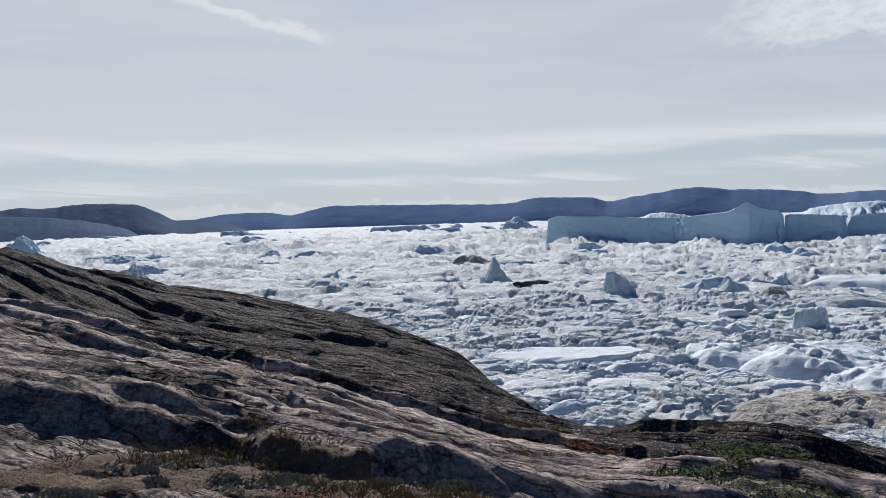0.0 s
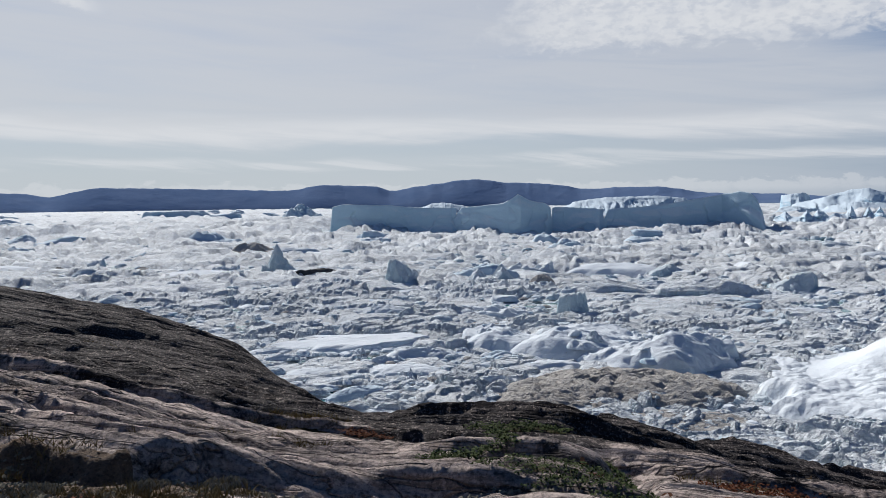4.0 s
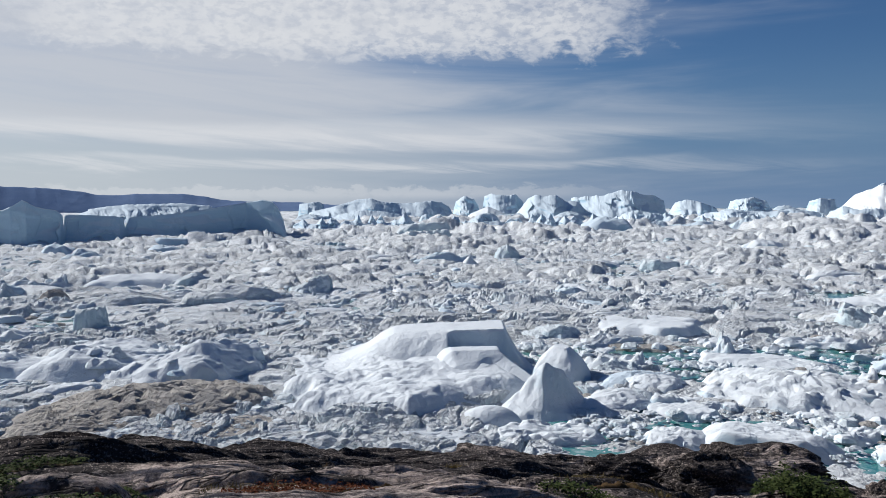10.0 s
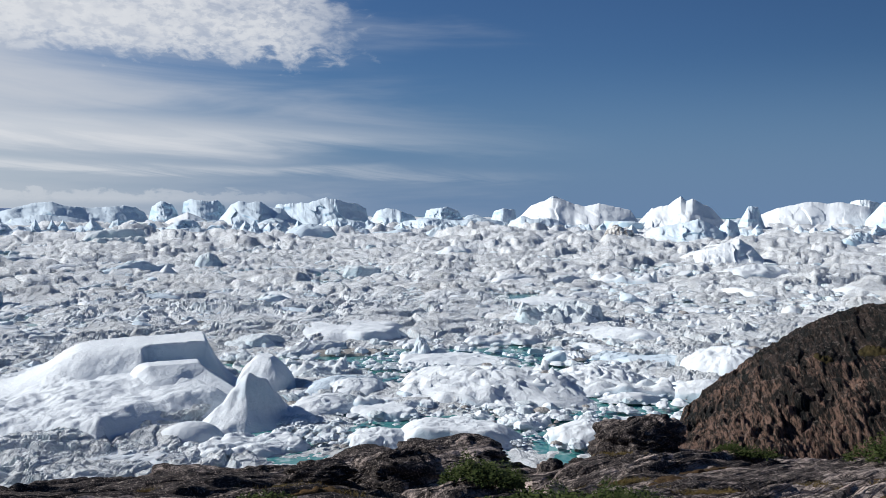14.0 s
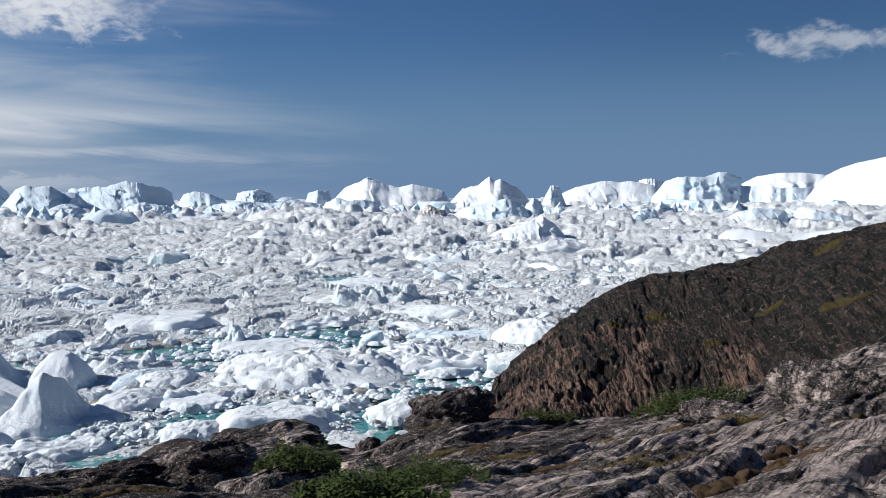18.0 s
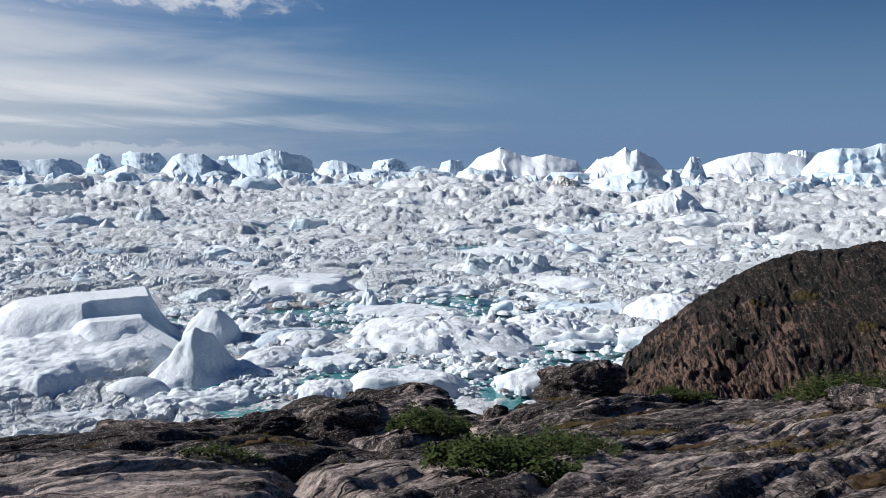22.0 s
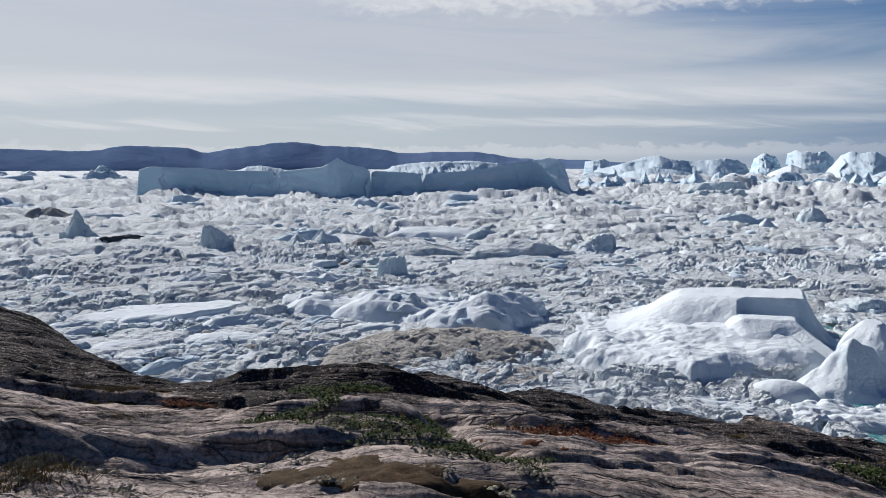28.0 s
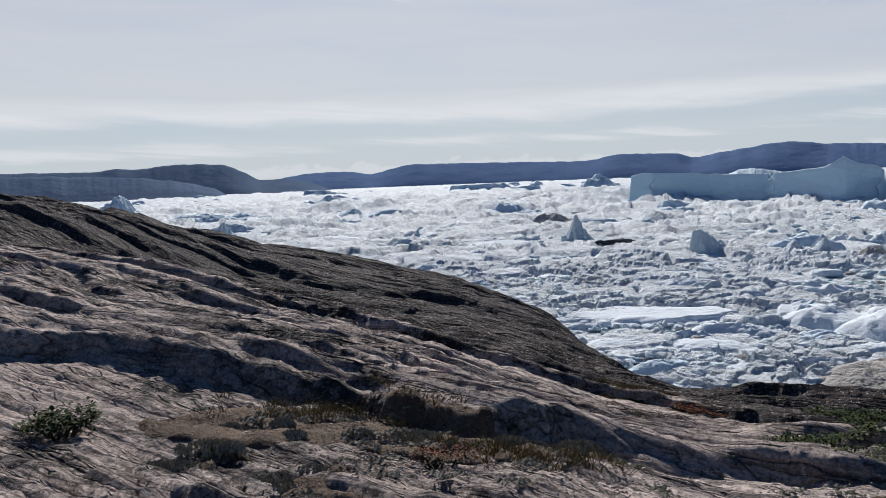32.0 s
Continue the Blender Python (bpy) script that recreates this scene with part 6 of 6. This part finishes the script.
def leafy(name, count, w, d, h, size, mat, b, r, seed, upright=0.3):
    """Many small folded leaves over a low uneven dome; in world places."""
    g = np.random.default_rng(seed)
    a, q = g.uniform(0, 2 * np.pi, count), np.sqrt(g.uniform(0, 1, count))
    u, v = np.cos(a) * q, np.sin(a) * q
    lump = 0.65 + 0.6 * fbm(u * 2.2 + seed, v * 2.2, 3, seed)
    keep = lump > 0.15 + 0.5 * q ** 3
    u, v, lump, q = u[keep], v[keep], lump[keep], q[keep]
    top = h * np.clip(lump, 0, 1.4) * np.sqrt(np.clip(1 - 0.85 * q ** 2, 0, 1)) * g.uniform(0.35, 1.0, len(u))
    m = Matrix.Translation(at(b, r)) @ Matrix.Rotation(radians(-b), 4, "Z")
    x = m[0][3] + m[0][0] * u * w / 2 + m[0][1] * v * d / 2
    y = m[1][3] + m[1][0] * u * w / 2 + m[1][1] * v * d / 2
    z = np.maximum(rock_top(x, y, 0.6), soil_top(x, y, 0.08)) + 0.02 + top
    base = np.stack([x, y, z], -1)
    turn, lift = g.uniform(0, 2 * np.pi, len(x)), g.normal(upright, 0.45, len(x))
    s = size * g.uniform(0.6, 1.3, len(x))[:, None]
    f = np.stack([np.cos(turn) * np.cos(lift), np.sin(turn) * np.cos(lift), np.sin(lift)], -1) * s
    side = np.stack([-np.sin(turn), np.cos(turn), np.zeros(len(x))], -1) * s * 0.32
    sag = np.array([0, 0, -0.18]) * s
    pts = np.stack([base, base + f * 0.5 + side, base + f + sag, base + f * 0.5 - side], 1).reshape(-1, 3)
    q4 = np.arange(len(pts)).reshape(-1, 4)
    me = bpy.data.meshes.new(name)
    me.vertices.add(len(pts))
    me.vertices.foreach_set("co", pts.astype(np.float32).ravel())
    me.loops.add(q4.size)
    me.loops.foreach_set("vertex_index", q4.ravel().astype(np.int32))
    me.polygons.add(len(q4))
    me.polygons.foreach_set("loop_start", np.arange(0, q4.size, 4, dtype=np.int32))
    me.update(calc_edges=True)
    me.materials.append(mat)
    return me


def stems(count, w, d, h, b, r, seed):
    """Crooked twigs rising from the middle of a shrub."""
    g = random.Random(seed)
    pts, faces = [], []
    m = Matrix.Translation(at(b, r)) @ Matrix.Rotation(radians(-b), 4, "Z")
    for k in range(count):
        a, q = g.uniform(0, 6.28), g.uniform(0.2, 0.85)
        tip = m @ Vector((math.cos(a) * q * w / 2, math.sin(a) * q * d / 2, 0))
        root = m @ Vector((math.cos(a) * q * w / 6, math.sin(a) * q * d / 6, 0))
        root.z = float(rock_top(np.array([root.x]), np.array([root.y]), 0.3)[0]) - 0.05
        tip.z = float(rock_top(np.array([tip.x]), np.array([tip.y]), 0.3)[0]) + h * g.uniform(0.4, 0.8)
        line = [root, root.lerp(tip, 0.5) + Vector((g.uniform(-0.08, 0.08), g.uniform(-0.08, 0.08), 0.05)), tip]
        i = len(pts)
        for j, p in enumerate(line):
            t = 0.014 - 0.005 * j
            for c in range(3):
                pts.append((p.x + t * math.cos(c * 2.1), p.y + t * math.sin(c * 2.1), p.z))
        for j in range(2):
            for c in range(3):
                faces.append((i + 3 * j + c, i + 3 * j + (c + 1) % 3, i + 3 * j + 3 + (c + 1) % 3, i + 3 * j + 3 + c))
    return mesh_of("twig_tangle", pts, faces, TWIG, True)


def shrub(b, r, w, d, h, count, size, mat, seed, label, category="shrub"):
    root = new("willow_shrub", None)
    foliage = leafy("foliage", count, w, d, h, size, mat, b, r, seed)
    part("foliage", foliage, root)
    part("twig_tangle", stems(14, w, d, 0.7 * h, b, r, seed), root, "thin brown twigs")
    return tagged(root, label, category)


shrub(75.4, 20.5, 3.4, 3.2, 0.8, 12000, 0.065, WILLOW, 21, "low dense dark green arctic willow shrub")
shrub(80.6, 11.4, 2.9, 2.6, 0.55, 17000, 0.045, WILLOW, 22, "spreading dark green arctic willow shrub")
shrub(73.1, 16.0, 1.8, 1.6, 0.7, 5000, 0.07, WILLOW, 40, "dense dark green willow at a rock step")
shrub(79.0, 8.6, 1.8, 1.3, 0.45, 7000, 0.06, WILLOW, 23, "low dark green willow mat on moss")
shrub(101.2, 27.6, 3.8, 2.2, 1.0, 5200, 0.11, WILLOW, 24, "green willow shrub below the red outcrop")
shrub(91.4, 29.6, 2.4, 1.2, 0.5, 2200, 0.10, WILLOW, 25, "dark willow shrub in a crevice")
shrub(21.64, 8.8, 1.3, 0.5, 0.10, 1300, 0.04, WILLOW, 26, "creeping green dwarf willow on rock")
shrub(23.68, 6.9, 1.7, 0.7, 0.10, 2400, 0.032, WILLOW, 41, "creeping dark green dwarf willow on soil")
shrub(30.79, 6.3, 1.3, 0.5, 0.08, 1400, 0.03, WILLOW, 42, "thin creeping dwarf willow on brown moss")
shrub(26.73, 9.2, 1.1, 0.45, 0.10, 1000, 0.04, WILLOW, 27, "creeping green dwarf willow in a crack")
shrub(20.2, 12.7, 1.8, 0.6, 0.16, 1600, 0.05, WILLOW, 28, "thin dwarf willow along a ledge")
shrub(16.56, 8.0, 1.1, 0.5, 0.12, 1500, 0.04, WILLOW, 29, "creeping dwarf willow in brown moss")
shrub(-35.6, 6.9, 0.6, 0.45, 0.2, 900, 0.045, WILLOW, 30, "small green willow cushion")
shrub(58.25, 11.5, 1.3, 0.6, 0.2, 1500, 0.05, WILLOW, 31, "low green willow cushion")
shrub(9.4, 11.6, 0.9, 0.5, 0.14, 900, 0.04, RUST_LEAF, 32, "rust-red autumn dwarf birch", "dwarf birch")
shrub(37.91, 8.3, 1.6, 0.6, 0.12, 1800, 0.035, RUST_LEAF, 33, "rust-red autumn dwarf birch on moss", "dwarf birch")
shrub(-10.9, 5.6, 0.5, 0.3, 0.08, 500, 0.025, RUST_LEAF, 34, "rust-brown autumn dwarf birch", "dwarf birch")


def tufts(name, mat, spots, label, blade, tall, count, category="grass"):
    """Thin blades or lichen twigs in one mesh."""
    g = np.random.default_rng(len(name) + count)
    pts = []
    for b, r, w, d in spots:
        m = Matrix.Translation(at(b, r)) @ Matrix.Rotation(radians(-b), 4, "Z")
        cu, cv = g.normal(0, 0.4, (count // 24 + 1, 2)).T
        k = g.integers(0, len(cu), count)
        u, v = (cu[k] + g.normal(0, 0.05, count)) * w / 2, (cv[k] + g.normal(0, 0.05, count)) * d / 2
        x, y = m[0][3] + m[0][0] * u + m[0][1] * v, m[1][3] + m[1][0] * u + m[1][1] * v
        z = np.maximum(rock_top(x, y, 0.3), soil_top(x, y))
        root = np.stack([x, y, z], -1)
        a = g.uniform(0, 6.28, count)
        s = np.stack([np.cos(a), np.sin(a), a * 0], -1) * blade
        tip = root + np.stack([g.normal(0, tall * 0.6, count), g.normal(0, tall * 0.6, count), tall * g.uniform(0.5, 1.2, count)], -1)
        pts.append(np.stack([root - s, root + s, tip], 1).reshape(-1, 3))
    pts = np.concatenate(pts)
    me = mesh_of(name, [tuple(p) for p in pts], [(i, i + 1, i + 2) for i in range(0, len(pts), 3)], mat)
    return tagged(new(name, me), label, category, kind="stuff")


tufts("dry_grass", STRAW, [(59.9, 13.3, 3.2, 1.4), (82.66, 29, 2.2, 1.2), (96.9, 17.5, 2.4, 0.9), (105.03, 19.5, 2.2, 1.0), (88.76, 17.5, 2.0, 0.8), (80.62, 22, 1.6, 1.0),
                          (-17, 7.2, 2.6, 1.2), (-4.8, 6.0, 2.0, 1.0), (35.88, 9, 2.4, 1.0), (-7.85, 21, 2.0, 1.2), (47.06, 17, 2.4, 1.4), (1.3, 9, 2.0, 0.8), (98.6, 12, 2.4, 0.8), (83.1, 21.3, 2.4, 1.2), (4.3, 12.2, 1.6, 0.8)], "dry straw-coloured grass on thin soil", 0.005, 0.10, 900)


def pebbles(name, mat, spots, small, large, flat, clumps, label, category):
    """Small rounded bits lying in the hollows, scattered or in clumps; too many to count."""
    g = np.random.default_rng(12)
    pts, faces = [], []
    for b, r, w, d, count in spots:
        m = Matrix.Translation(at(b, r)) @ Matrix.Rotation(radians(-b), 4, "Z")
        u, v = g.normal(0, 0.32, count) * w, g.normal(0, 0.32, count) * d
        if clumps:
            k = g.integers(0, max(count // 45, 3), count)
            u, v = u[k] + g.normal(0, 0.07, count), v[k] + g.normal(0, 0.05, count)
        x, y = m[0][3] + m[0][0] * u + m[0][1] * v, m[1][3] + m[1][0] * u + m[1][1] * v
        z = np.maximum(rock_top(x, y, 0.1), soil_top(x, y, np.where(np.degrees(np.arctan2(x, y)) > 14, 0.08, 0.05)))
        for k in range(count):
            s = small + (large - small) * g.random() ** 2
            i = len(pts)
            for dx, dy, dz in ((1, 0, 0), (0, 1, 0), (-1, 0, 0), (0, -1, 0), (0.2, 0.1, 0.8), (0, 0, -0.6)):
                e = g.uniform(0.7, 1.3, 3) * s
                pts.append((x[k] + dx * e[0], y[k] + dy * e[1], z[k] + 0.3 * s + flat * dz * e[2]))
            for c in range(4):
                faces += [(i + c, i + (c + 1) % 4, i + 4), (i + (c + 1) % 4, i + c, i + 5)]
    tagged(new(name, mesh_of(name, pts, faces, mat)), label, category, kind="stuff")


pebbles("reindeer_lichen", LICHEN, [(-21.07, 7.0, 1.8, 0.8, 300), (-14.97, 6.6, 2.0, 0.9, 433), (-9.88, 6.0, 1.8, 0.8, 366), (-3.78, 6.2, 1.8, 0.8, 333), (-6.83, 5.4, 1.6, 0.6, 266), (23.68, 6.4, 1.6, 0.6, 166), (27.74, 5.7, 2.0, 0.7, 233), (33.84, 6.0, 2.0, 0.7, 166)],
        0.010, 0.030, 0.7, True, "pale cream reindeer lichen cushions on soil", "lichen")
pebbles("loose_stones", PEBBLE, [(-17, 6.5, 3.6, 1.4, 1000), (-25.14, 5.2, 2.0, 1.0, 800), (-5.82, 6.0, 2.8, 1.3, 700), (2.32, 5.4, 1.8, 0.9, 400), (29.78, 8.5, 3, 1.2, 200), (60.29, 15, 4, 2, 120), (95.88, 20, 5, 3, 120)],
        0.005, 0.017, 0.6, False, "loose grey grit and small stones", "stones")
